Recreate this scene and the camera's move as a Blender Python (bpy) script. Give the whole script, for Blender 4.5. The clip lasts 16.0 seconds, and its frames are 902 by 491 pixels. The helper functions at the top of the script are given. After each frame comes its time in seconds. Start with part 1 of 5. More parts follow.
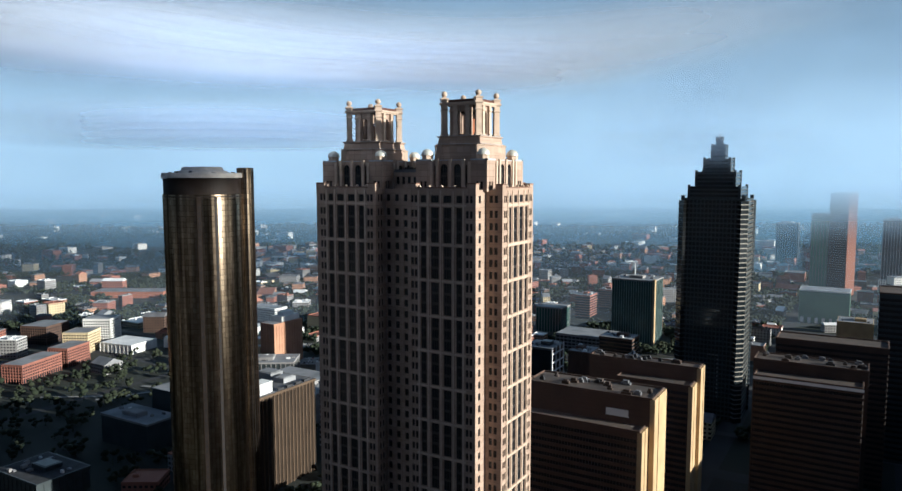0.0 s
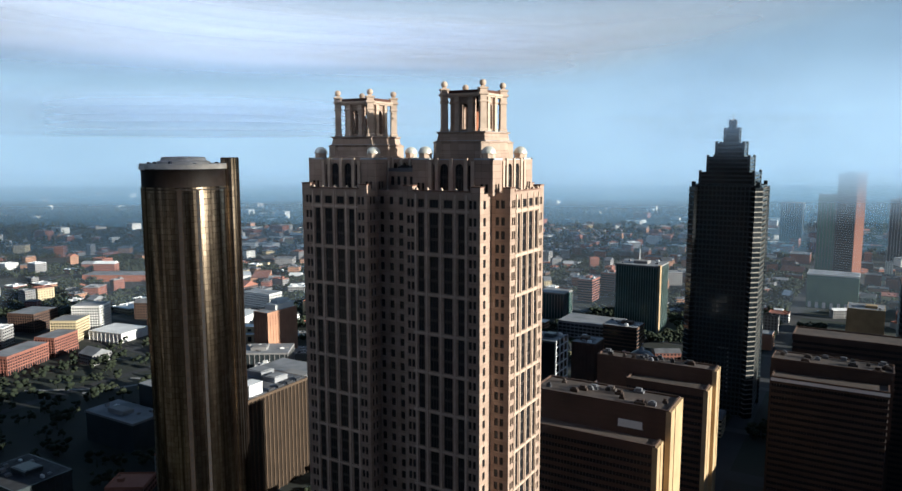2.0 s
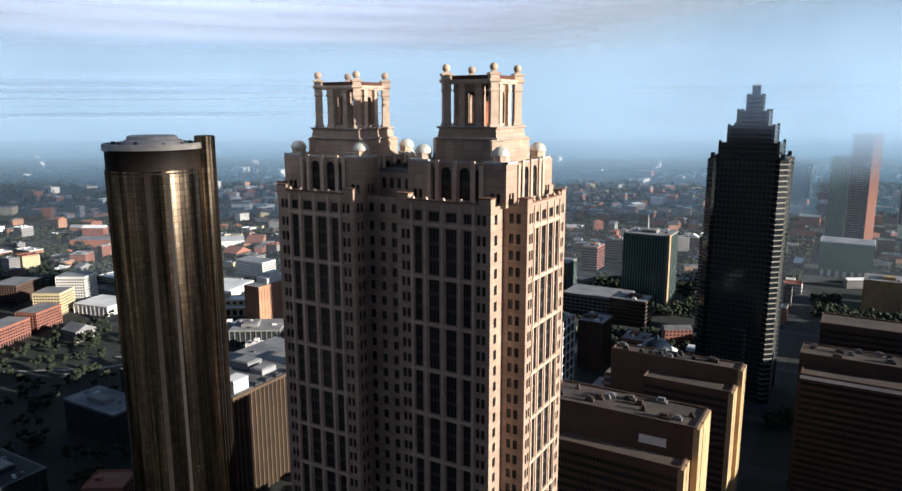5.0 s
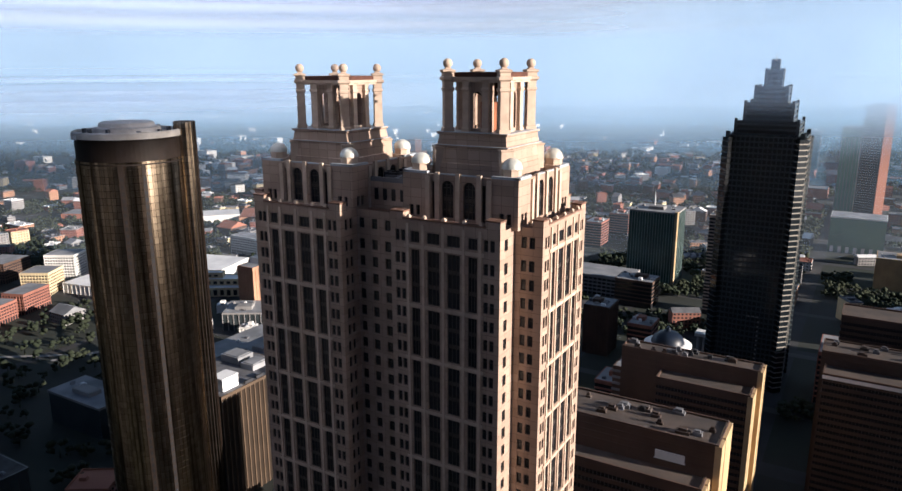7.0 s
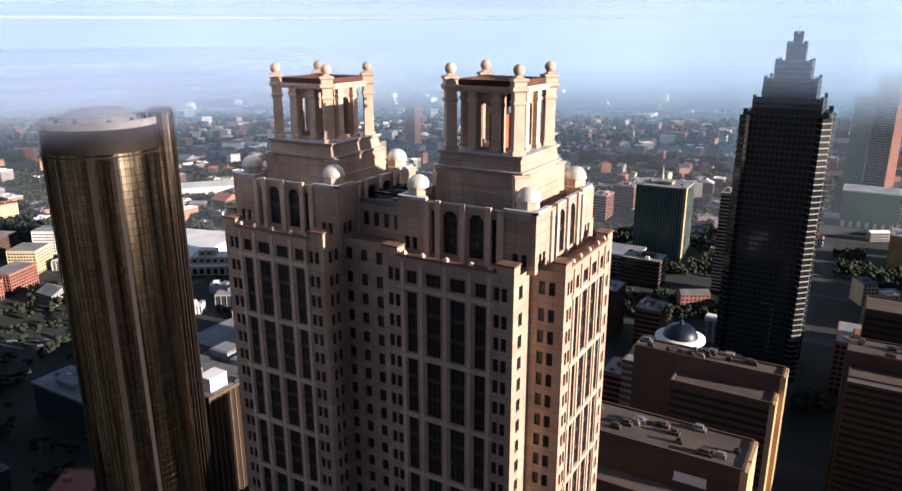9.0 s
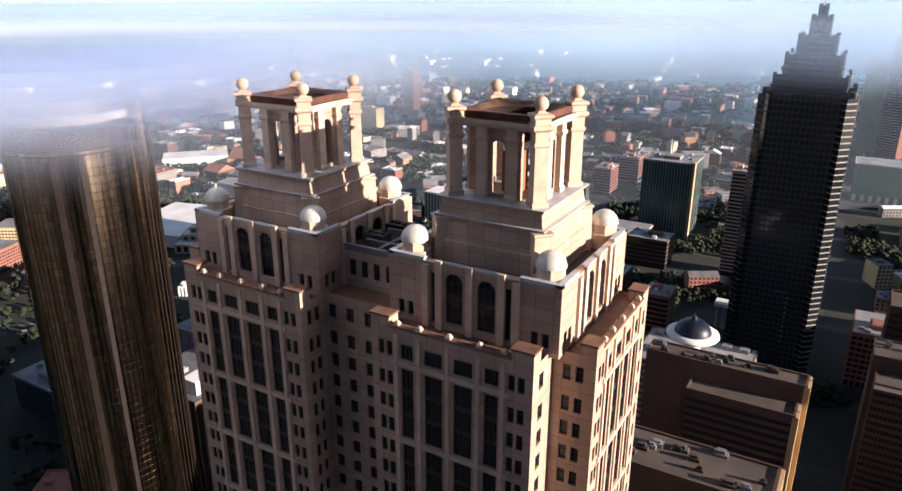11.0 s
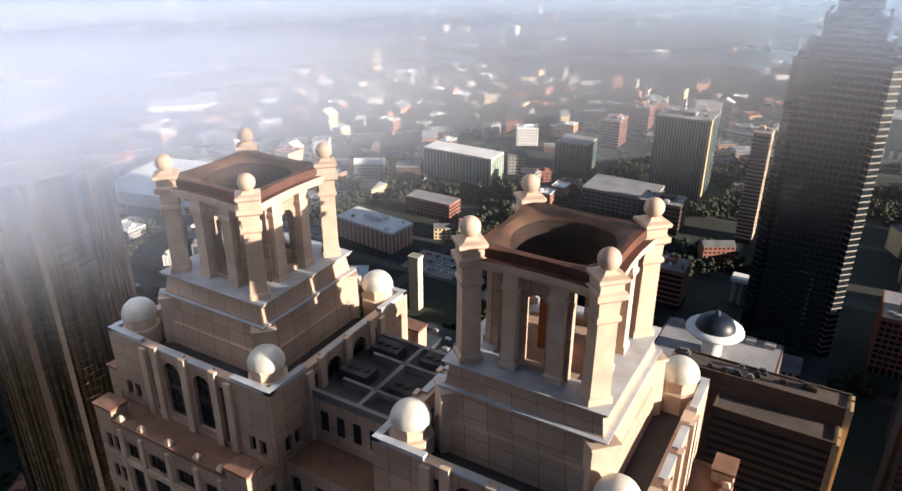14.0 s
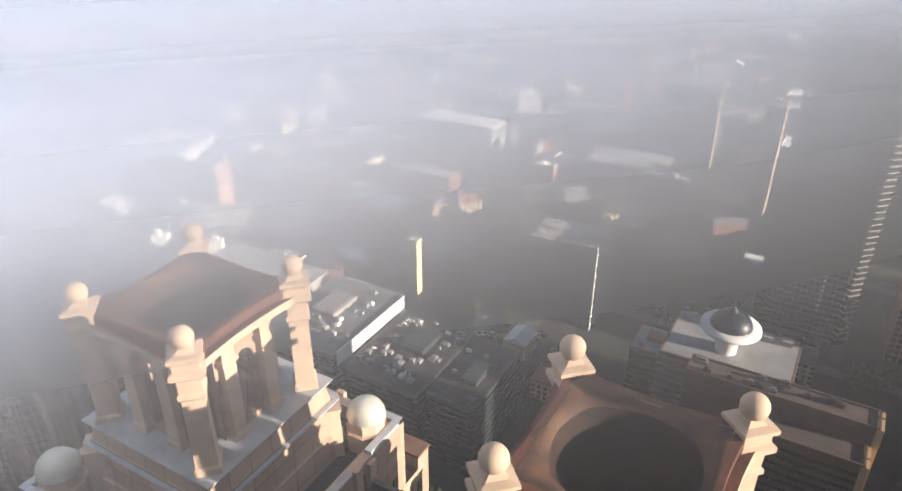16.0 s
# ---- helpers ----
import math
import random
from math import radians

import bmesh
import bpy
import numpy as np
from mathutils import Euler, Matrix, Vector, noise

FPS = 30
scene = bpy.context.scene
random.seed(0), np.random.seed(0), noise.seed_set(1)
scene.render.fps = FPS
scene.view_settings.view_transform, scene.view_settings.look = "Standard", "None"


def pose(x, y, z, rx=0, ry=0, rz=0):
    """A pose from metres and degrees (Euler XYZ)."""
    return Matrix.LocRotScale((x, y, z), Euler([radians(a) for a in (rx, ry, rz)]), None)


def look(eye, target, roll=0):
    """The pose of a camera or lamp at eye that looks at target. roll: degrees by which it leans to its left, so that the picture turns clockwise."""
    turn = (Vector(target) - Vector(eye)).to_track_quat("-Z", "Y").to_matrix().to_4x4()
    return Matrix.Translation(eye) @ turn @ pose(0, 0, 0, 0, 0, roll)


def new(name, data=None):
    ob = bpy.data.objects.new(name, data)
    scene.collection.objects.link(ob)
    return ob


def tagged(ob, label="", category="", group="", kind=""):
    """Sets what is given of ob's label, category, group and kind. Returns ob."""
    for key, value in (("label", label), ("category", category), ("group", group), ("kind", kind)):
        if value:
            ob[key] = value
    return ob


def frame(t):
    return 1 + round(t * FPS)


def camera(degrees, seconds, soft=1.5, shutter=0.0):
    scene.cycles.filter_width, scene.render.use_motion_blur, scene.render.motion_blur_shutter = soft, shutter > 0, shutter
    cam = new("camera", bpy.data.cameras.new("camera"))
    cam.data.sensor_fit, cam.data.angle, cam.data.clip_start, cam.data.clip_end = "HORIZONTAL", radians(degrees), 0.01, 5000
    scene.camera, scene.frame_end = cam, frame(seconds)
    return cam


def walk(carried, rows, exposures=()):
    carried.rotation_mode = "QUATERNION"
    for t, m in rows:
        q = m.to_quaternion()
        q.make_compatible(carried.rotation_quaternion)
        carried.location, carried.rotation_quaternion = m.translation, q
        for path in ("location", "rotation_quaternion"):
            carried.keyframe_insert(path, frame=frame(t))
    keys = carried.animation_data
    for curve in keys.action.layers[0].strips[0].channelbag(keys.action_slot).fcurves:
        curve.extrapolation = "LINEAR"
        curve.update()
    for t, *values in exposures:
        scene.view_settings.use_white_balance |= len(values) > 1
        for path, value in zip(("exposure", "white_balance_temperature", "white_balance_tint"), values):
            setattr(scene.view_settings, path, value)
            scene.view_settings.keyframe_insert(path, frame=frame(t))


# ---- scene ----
cam = camera(64.0, 16.0)
METRES, EYE, TILT, LEAN, TURN = 236.0, 208.0, 0.0, 0.0, 30.5
ROWS = [
    (0.0, 0.0, 0.0, 0.0, -0.0, -5.49, 0.05),
    (0.5, -0.0008, 0.0333, 0.0091, -0.04, -5.93, 0.04),
    (1.0, -0.0016, 0.0635, 0.0171, -0.06, -6.36, 0.05),
    (1.5, -0.0023, 0.0916, 0.0248, -0.08, -6.81, 0.08),
    (2.0, -0.0032, 0.121, 0.0338, -0.12, -7.42, 0.09),
    (2.5, -0.0039, 0.1499, 0.0424, -0.14, -8.01, 0.09),
    (3.0, -0.0049, 0.1795, 0.051, -0.15, -8.64, 0.07),
    (3.5, -0.0057, 0.2062, 0.0587, -0.15, -9.2, 0.06),
    (4.0, -0.0065, 0.2358, 0.0673, -0.17, -9.84, 0.06),
    (6.5, -0.0094, 0.3832, 0.1101, -0.23, -13.12, 0.11),
    (7.0, -0.0098, 0.4132, 0.119, -0.23, -13.87, 0.1),
    (7.5, -0.0103, 0.4431, 0.1275, -0.24, -14.6, 0.1),
    (8.0, -0.0107, 0.4734, 0.136, -0.23, -15.34, 0.11),
    (8.5, -0.0112, 0.5035, 0.1444, -0.22, -16.08, 0.1),
    (11.0, -0.0144, 0.6543, 0.1881, -0.27, -19.9, -0.03),
    (11.5, -0.015, 0.6847, 0.1971, -0.26, -20.75, -0.06),
    (12.0, -0.0157, 0.715, 0.206, -0.26, -21.6, -0.07),
    (12.5, -0.0162, 0.7469, 0.2149, -0.27, -22.48, -0.11),
    (13.0, -0.0172, 0.7788, 0.2234, -0.26, -23.37, -0.13),
    (13.5, -0.0182, 0.8095, 0.2314, -0.28, -24.22, -0.18),
    (14.0, -0.0195, 0.8403, 0.2392, -0.29, -25.09, -0.2),
    (14.5, -0.0207, 0.869, 0.2464, -0.33, -25.92, -0.16),
    (15.0, -0.0219, 0.8994, 0.2541, -0.32, -26.91, -0.3),
    (15.5, -0.0227, 0.9311, 0.2617, -0.43, -27.82, -0.14),
    (16.0, -0.0233, 0.9614, 0.2694, -0.46, -28.69, -0.12),
]
walk(cam, [(t, pose(0, 0, EYE, TILT, LEAN, TURN) @ pose(METRES * x, METRES * y, METRES * z, 90 + pitch, roll, yaw)) for t, x, y, z, yaw, pitch, roll in ROWS],
     exposures=[(0.0, 1.1, 4650, 8), (4.0, 1.18, 4890, 11), (8.0, 1.41, 5090, 21), (11.0, 1.66, 5330, 25), (14.0, 1.66, 5320, 18), (16.0, 1.43, 5380, 16)])

# ---- light ----
SUN_ELEVATION, SUN_BEARING = 12.0, 6.0          # degrees above the horizon, degrees from +x towards +y
to_sun = Vector((math.cos(radians(SUN_ELEVATION)) * math.cos(radians(SUN_BEARING)),
                 math.cos(radians(SUN_ELEVATION)) * math.sin(radians(SUN_BEARING)),
                 math.sin(radians(SUN_ELEVATION))))
sun = new("sun", bpy.data.lights.new("sun", "SUN"))
sun.data.energy, sun.data.angle, sun.data.color = 5.0, radians(0.6), (1.0, 0.79, 0.5)
sun.matrix_world = look(to_sun * 100, (0, 0, 0))

world = bpy.data.worlds.new("morning_sky")
scene.world = world
world.use_nodes = True
wn, wl = world.node_tree.nodes, world.node_tree.links
wn.clear()
sky = wn.new("ShaderNodeTexSky")
sky.sky_type, sky.sun_disc = "NISHITA", False
sky.sun_elevation, sky.sun_rotation = radians(SUN_ELEVATION), radians(90 - SUN_BEARING)
sky.air_density, sky.dust_density, sky.ozone_density = 1.0, 1.0, 2.0
w_tex = wn.new("ShaderNodeTexCoord")
w_map = wn.new("ShaderNodeMapping")
w_map.inputs["Scale"].default_value = (1.0, 1.0, 1.3)
w_noise = wn.new("ShaderNodeTexNoise")
w_noise.inputs["Scale"].default_value, w_noise.inputs["Detail"].default_value = 1.6, 1.5
w_ramp = wn.new("ShaderNodeMapRange")
w_ramp.inputs["From Min"].default_value, w_ramp.inputs["From Max"].default_value = 0.4, 0.85
w_ramp.inputs["To Min"].default_value, w_ramp.inputs["To Max"].default_value = 0.2, 0.55
w_mix = wn.new("ShaderNodeMix")
w_mix.data_type = "RGBA"
w_mix.inputs["B"].default_value = (4.0, 5.7, 7.8, 1)
w_back = wn.new("ShaderNodeBackground")
w_back.inputs["Strength"].default_value = 0.012
w_out = wn.new("ShaderNodeOutputWorld")
wl.new(w_tex.outputs["Generated"], w_map.inputs["Vector"])
wl.new(w_map.outputs["Vector"], w_noise.inputs["Vector"])
wl.new(w_noise.outputs["Fac"], w_ramp.inputs["Value"])
wl.new(w_ramp.outputs["Result"], w_mix.inputs["Factor"])
wl.new(sky.outputs["Color"], w_mix.inputs["A"])
wl.new(w_mix.outputs["Result"], w_back.inputs["Color"])
wl.new(w_back.outputs["Background"], w_out.inputs["Surface"])


# ---- materials ----
def material(name, color, rough=0.8, metal=0.0, second=None, scale=0.3, fine=4.0, bump=0.15, vary=0.12, spec=0.4):
    """A surface whose colour drifts between two tones at two scales, with a fine bump."""
    m = bpy.data.materials.new(name)
    m.use_nodes = True
    n, l = m.node_tree.nodes, m.node_tree.links
    b = n["Principled BSDF"]
    b.inputs["Roughness"].default_value, b.inputs["Metallic"].default_value = rough, metal
    b.inputs["Specular IOR Level"].default_value = spec
    second = second or tuple(c * 0.72 for c in color)
    g = n.new("ShaderNodeNewGeometry")
    coarse, grain = n.new("ShaderNodeTexNoise"), n.new("ShaderNodeTexNoise")
    coarse.inputs["Scale"].default_value, coarse.inputs["Detail"].default_value = scale, 5
    grain.inputs["Scale"].default_value, grain.inputs["Detail"].default_value = fine, 3
    for t in (coarse, grain):
        l.new(g.outputs["Position"], t.inputs["Vector"])
    mix = n.new("ShaderNodeMix")
    mix.data_type = "RGBA"
    mix.inputs["A"].default_value, mix.inputs["B"].default_value = (*color, 1), (*second, 1)
    ramp = n.new("ShaderNodeMapRange")
    ramp.inputs["From Min"].default_value, ramp.inputs["From Max"].default_value = 0.35, 0.68
    l.new(coarse.outputs["Fac"], ramp.inputs["Value"])
    l.new(ramp.outputs["Result"], mix.inputs["Factor"])
    info = n.new("ShaderNodeObjectInfo")
    hsv = n.new("ShaderNodeHueSaturation")
    a1, a2 = n.new("ShaderNodeMath"), n.new("ShaderNodeMath")
    a1.operation = a2.operation = "MULTIPLY_ADD"
    a1.inputs[1].default_value, a1.inputs[2].default_value = vary, 1 - vary
    a2.inputs[1].default_value = vary * 1.2
    l.new(info.outputs["Random"], a1.inputs[0])
    l.new(grain.outputs["Fac"], a2.inputs[0])
    l.new(a1.outputs[0], a2.inputs[2])
    l.new(a2.outputs[0], hsv.inputs["Value"])
    l.new(mix.outputs["Result"], hsv.inputs["Color"])
    l.new(hsv.outputs["Color"], b.inputs["Base Color"])
    if bump:
        bp = n.new("ShaderNodeBump")
        bp.inputs["Strength"].default_value, bp.inputs["Distance"].default_value = bump, 0.08
        l.new(grain.outputs["Fac"], bp.inputs["Height"])
        l.new(bp.outputs["Normal"], b.inputs["Normal"])
    return m


def stone_material(name, color, second, course, joint=0.045):
    """Cut stone slabs: fine joints every course metres, each slab a slightly different tone."""
    m = material(name, color, 0.78, 0, second, 0.12, 3.0, 0.12, 0.1, 0.3)
    n, l = m.node_tree.nodes, m.node_tree.links
    b = n["Principled BSDF"]
    g = n.new("ShaderNodeNewGeometry")
    sep, add, comb = n.new("ShaderNodeSeparateXYZ"), n.new("ShaderNodeMath"), n.new("ShaderNodeCombineXYZ")
    l.new(g.outputs["Position"], sep.inputs[0])
    l.new(sep.outputs["X"], add.inputs[0])
    l.new(sep.outputs["Y"], add.inputs[1])
    l.new(add.outputs[0], comb.inputs["X"])
    l.new(sep.outputs["Z"], comb.inputs["Y"])
    br = n.new("ShaderNodeTexBrick")
    br.offset = 0.0
    br.inputs["Scale"].default_value, br.inputs["Mortar Size"].default_value = 1.0, joint
    br.inputs["Brick Width"].default_value, br.inputs["Row Height"].default_value = course * 1.35, course
    br.inputs["Color1"].default_value, br.inputs["Color2"].default_value = (1, 1, 1, 1), (0.8, 0.79, 0.775, 1)
    br.inputs["Mortar"].default_value = (0.45, 0.42, 0.4, 1)
    l.new(comb.outputs[0], br.inputs["Vector"])
    mul = n.new("ShaderNodeMix")
    mul.data_type, mul.blend_type = "RGBA", "MULTIPLY"
    mul.inputs["Factor"].default_value = 1.0
    old = b.inputs["Base Color"].links[0].from_socket
    l.new(old, mul.inputs["A"])
    l.new(br.outputs["Color"], mul.inputs["B"])
    l.new(mul.outputs["Result"], b.inputs["Base Color"])
    return m


STONE = stone_material("pink_granite", (0.42, 0.31, 0.235), (0.345, 0.25, 0.19), 2.1)
STONE_TRIM = material("pale_stone_trim", (0.5, 0.385, 0.29), 0.75, 0, (0.4, 0.305, 0.23), 0.5, 5.0, 0.15)
CAP_TILE = material("red_brown_coping", (0.18, 0.095, 0.06), 0.75, 0, (0.11, 0.06, 0.04), 0.5, 5.0, 0.2)
DOME_METAL = material("pale_lead_dome", (0.58, 0.56, 0.49), 0.45, 0.3, (0.42, 0.43, 0.4), 0.7, 8.0, 0.1)
ROOF_GREY = material("grey_roof_felt", (0.16, 0.16, 0.17), 0.9, 0, (0.09, 0.09, 0.1), 0.15, 2.5, 0.3)
ROOF_LIGHT = material("pale_roof_membrane", (0.28, 0.28, 0.29), 0.85, 0, (0.16, 0.165, 0.175), 0.06, 1.5, 0.2)
ROOF_WHITE = material("white_roof_membrane", (0.8, 0.79, 0.77), 0.8, 0, (0.62, 0.61, 0.6), 0.05, 1.5, 0.1)
GLASS = material("dark_window_glass", (0.016, 0.019, 0.024), 0.2, 0, (0.024, 0.024, 0.027), 0.15, 0.5, 0.0, 0.4, 0.35)
FRAME = material("dark_bronze_frame", (0.06, 0.05, 0.045), 0.5, 0.4, None, 0.5, 4.0, 0)


def mirror_glass(name, color, second):
    """Metal-coated curtain glass on a round tower: a grid of panes of uneven tone with dark joints, slightly wavy, with
    reflection streaks painted in.
    """
    m = bpy.data.materials.new(name)
    m.use_nodes = True
    n, l = m.node_tree.nodes, m.node_tree.links
    n.clear()
    tc, sep, turn, u, comb = n.new("ShaderNodeTexCoord"), n.new("ShaderNodeSeparateXYZ"), n.new("ShaderNodeMath"), n.new("ShaderNodeMath"), n.new("ShaderNodeCombineXYZ")
    turn.operation, u.operation = "ARCTAN2", "MULTIPLY"
    u.inputs[1].default_value = 22.0
    l.new(tc.outputs["Object"], sep.inputs[0])
    l.new(sep.outputs["Y"], turn.inputs[0])
    l.new(sep.outputs["X"], turn.inputs[1])
    l.new(turn.outputs[0], u.inputs[0])
    l.new(u.outputs[0], comb.inputs["X"])
    l.new(sep.outputs["Z"], comb.inputs["Y"])
    br = n.new("ShaderNodeTexBrick")
    br.offset = 0.0
    br.inputs["Scale"].default_value, br.inputs["Mortar Size"].default_value = 1.0, 0.09
    br.inputs["Brick Width"].default_value, br.inputs["Row Height"].default_value = 1.92, 3.0
    br.inputs["Color1"].default_value, br.inputs["Color2"].default_value, br.inputs["Mortar"].default_value = (*color, 1), (*second, 1), (0.06, 0.042, 0.03, 1)
    br.inputs["Bias"].default_value = -0.1
    l.new(comb.outputs[0], br.inputs["Vector"])
    # tall light and dark streaks in the colour stand in for reflections
    mp, t = n.new("ShaderNodeMapping"), n.new("ShaderNodeTexNoise")
    mp.inputs["Scale"].default_value = (0.3, 0.009, 1)
    t.inputs["Scale"].default_value, t.inputs["Detail"].default_value = 1.0, 3
    l.new(comb.outputs[0], mp.inputs["Vector"])
    l.new(mp.outputs["Vector"], t.inputs["Vector"])
    r, mul = n.new("ShaderNodeMapRange"), n.new("ShaderNodeMix")
    r.inputs["From Min"].default_value, r.inputs["From Max"].default_value = 0.36, 0.64
    r.inputs["To Min"].default_value, r.inputs["To Max"].default_value = 0.22, 1.15
    l.new(t.outputs["Fac"], r.inputs["Value"])
    mul.data_type, mul.blend_type = "RGBA", "MULTIPLY"
    mul.inputs["Factor"].default_value = 1.0
    l.new(br.outputs["Color"], mul.inputs["A"])
    l.new(r.outputs["Result"], mul.inputs["B"])
    bp = n.new("ShaderNodeBump")
    bp.inputs["Strength"].default_value, bp.inputs["Distance"].default_value = 0.2, 0.3
    l.new(t.outputs["Fac"], bp.inputs["Height"])
    soft, sharp, both = n.new("ShaderNodeBsdfGlossy"), n.new("ShaderNodeBsdfGlossy"), n.new("ShaderNodeMixShader")
    soft.distribution, sharp.distribution = "BECKMANN", "GGX"
    soft.inputs["Roughness"].default_value, sharp.inputs["Roughness"].default_value = 0.34, 0.15
    for g in (soft, sharp):
        l.new(mul.outputs["Result"], g.inputs["Color"])
        l.new(bp.outputs["Normal"], g.inputs["Normal"])
    both.inputs[0].default_value = 0.5
    l.new(soft.outputs[0], both.inputs[1])
    l.new(sharp.outputs[0], both.inputs[2])
    out = n.new("ShaderNodeOutputMaterial")
    l.new(both.outputs[0], out.inputs["Surface"])
    return m


BRONZE = mirror_glass("bronze_mirror_glass", (0.35, 0.27, 0.185), (0.54, 0.43, 0.3))
BRONZE_DARK = material("dark_bronze_band", (0.02, 0.014, 0.011), 0.6, 0.0, None, 0.2, 2.0, 0, 0.12, 0.15)
DARK_GRANITE = material("dark_granite", (0.046, 0.056, 0.06), 0.4, 0.1, (0.03, 0.037, 0.041), 0.1, 2.0, 0.05)
DARK_GLASS = material("black_curtain_glass", (0.012, 0.016, 0.02), 0.1, 0.2, (0.02, 0.025, 0.03), 0.1, 0.6, 0, 0.3)
SILVER = material("silver_metal_trim", (0.5, 0.46, 0.4), 0.45, 0.3, None, 0.5, 4.0, 0.05)
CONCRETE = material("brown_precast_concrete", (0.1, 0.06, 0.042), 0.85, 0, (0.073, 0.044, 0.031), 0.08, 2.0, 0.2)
# buff concrete; on the brown slabs' end fins it paints the low sunlight
CONCRETE_PALE = material("buff_and_sunlit_precast", (0.46, 0.33, 0.17), 0.8, 0, (0.36, 0.25, 0.13), 0.1, 2.0, 0.2)
TEAL_GLASS = material("teal_curtain_glass", (0.045, 0.11, 0.105), 0.25, 0.2, (0.028, 0.07, 0.072), 0.05, 0.4, 0, 0.3)
GREEN_GLASS = material("pale_green_glass", (0.14, 0.24, 0.16), 0.3, 0.2, (0.1, 0.18, 0.13), 0.05, 0.4, 0, 0.3)
WHITE_WALL = material("white_rendered_wall", (0.74, 0.72, 0.68), 0.85, 0, (0.6, 0.58, 0.55), 0.05, 1.5, 0.1)
CREAM_WALL = material("cream_wall", (0.6, 0.5, 0.3), 0.85, 0, (0.5, 0.4, 0.25), 0.05, 1.5, 0.1)
BRICK_WALL = material("red_brick_wall", (0.27, 0.115, 0.08), 0.9, 0, (0.2, 0.085, 0.062), 0.08, 2.0, 0.2)
ORANGE_WALL = material("orange_brick_wall", (0.4, 0.225, 0.135), 0.9, 0, (0.31, 0.17, 0.105), 0.08, 2.0, 0.2)
GREY_WALL = material("grey_concrete_wall", (0.28, 0.27, 0.26), 0.9, 0, (0.2, 0.19, 0.19), 0.06, 2.0, 0.2)
TERRACOTTA = material("terracotta_roof", (0.31, 0.13, 0.08), 0.85, 0, (0.24, 0.1, 0.065), 0.03, 1.0, 0.1)
ASPHALT = material("asphalt", (0.042, 0.042, 0.045), 0.92, 0, (0.028, 0.028, 0.03), 0.03, 1.0, 0.1)
PAVING = material("pale_paving", (0.26, 0.25, 0.24), 0.9, 0, (0.22, 0.21, 0.2), 0.03, 1.0, 0.1)
GROUND = material("park_and_city_ground", (0.018, 0.024, 0.015), 0.95, 0, (0.028, 0.028, 0.027), 0.008, 0.12, 0.1, 0.25)
LEAF = material("tree_leaves", (0.014, 0.021, 0.01), 0.98, 0, (0.024, 0.029, 0.014), 0.02, 0.7, 0, 0.25)
NAVY_GLASS = material("navy_dome_glass", (0.006, 0.012, 0.026), 0.45, 0.0, None, 0.2, 1.0, 0)
# darker copy of the brown precast, with shade put into its colour
CONCRETE_DARK = material("shade_darkened_precast", (0.062, 0.041, 0.031), 0.88, 0, (0.044, 0.03, 0.024), 0.08, 2.0, 0.2)
COPPER_LIP = material("orange_brown_copper_lip", (0.088, 0.042, 0.02), 0.65, 0, (0.032, 0.016, 0.01), 0.35, 4.0, 0.2)
# brown copper made near black to paint the shade inside the bowl
COPPER_BOWL = material("shade_dark_copper_bowl", (0.028, 0.014, 0.009), 0.8, 0, (0.012, 0.008, 0.007), 0.3, 3.0, 0.3, 0.2, 0.2)
LEAD_PALE = material("pale_lead_coping", (0.42, 0.45, 0.48), 0.5, 0.1, (0.3, 0.32, 0.35), 0.4, 4.0, 0.15)
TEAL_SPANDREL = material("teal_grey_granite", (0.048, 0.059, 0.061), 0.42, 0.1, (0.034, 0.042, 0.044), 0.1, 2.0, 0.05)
# pale spandrel tone with the sunlight put into its colour
SUNLIT_SPANDREL = material("sunlit_beige_spandrel", (0.27, 0.245, 0.21), 0.6, 0.1, None, 0.5, 4.0, 0.05)
SIGN = material("pale_sign_panel", (0.75, 0.74, 0.7), 0.6, 0, None, 0.3, 3.0, 0)


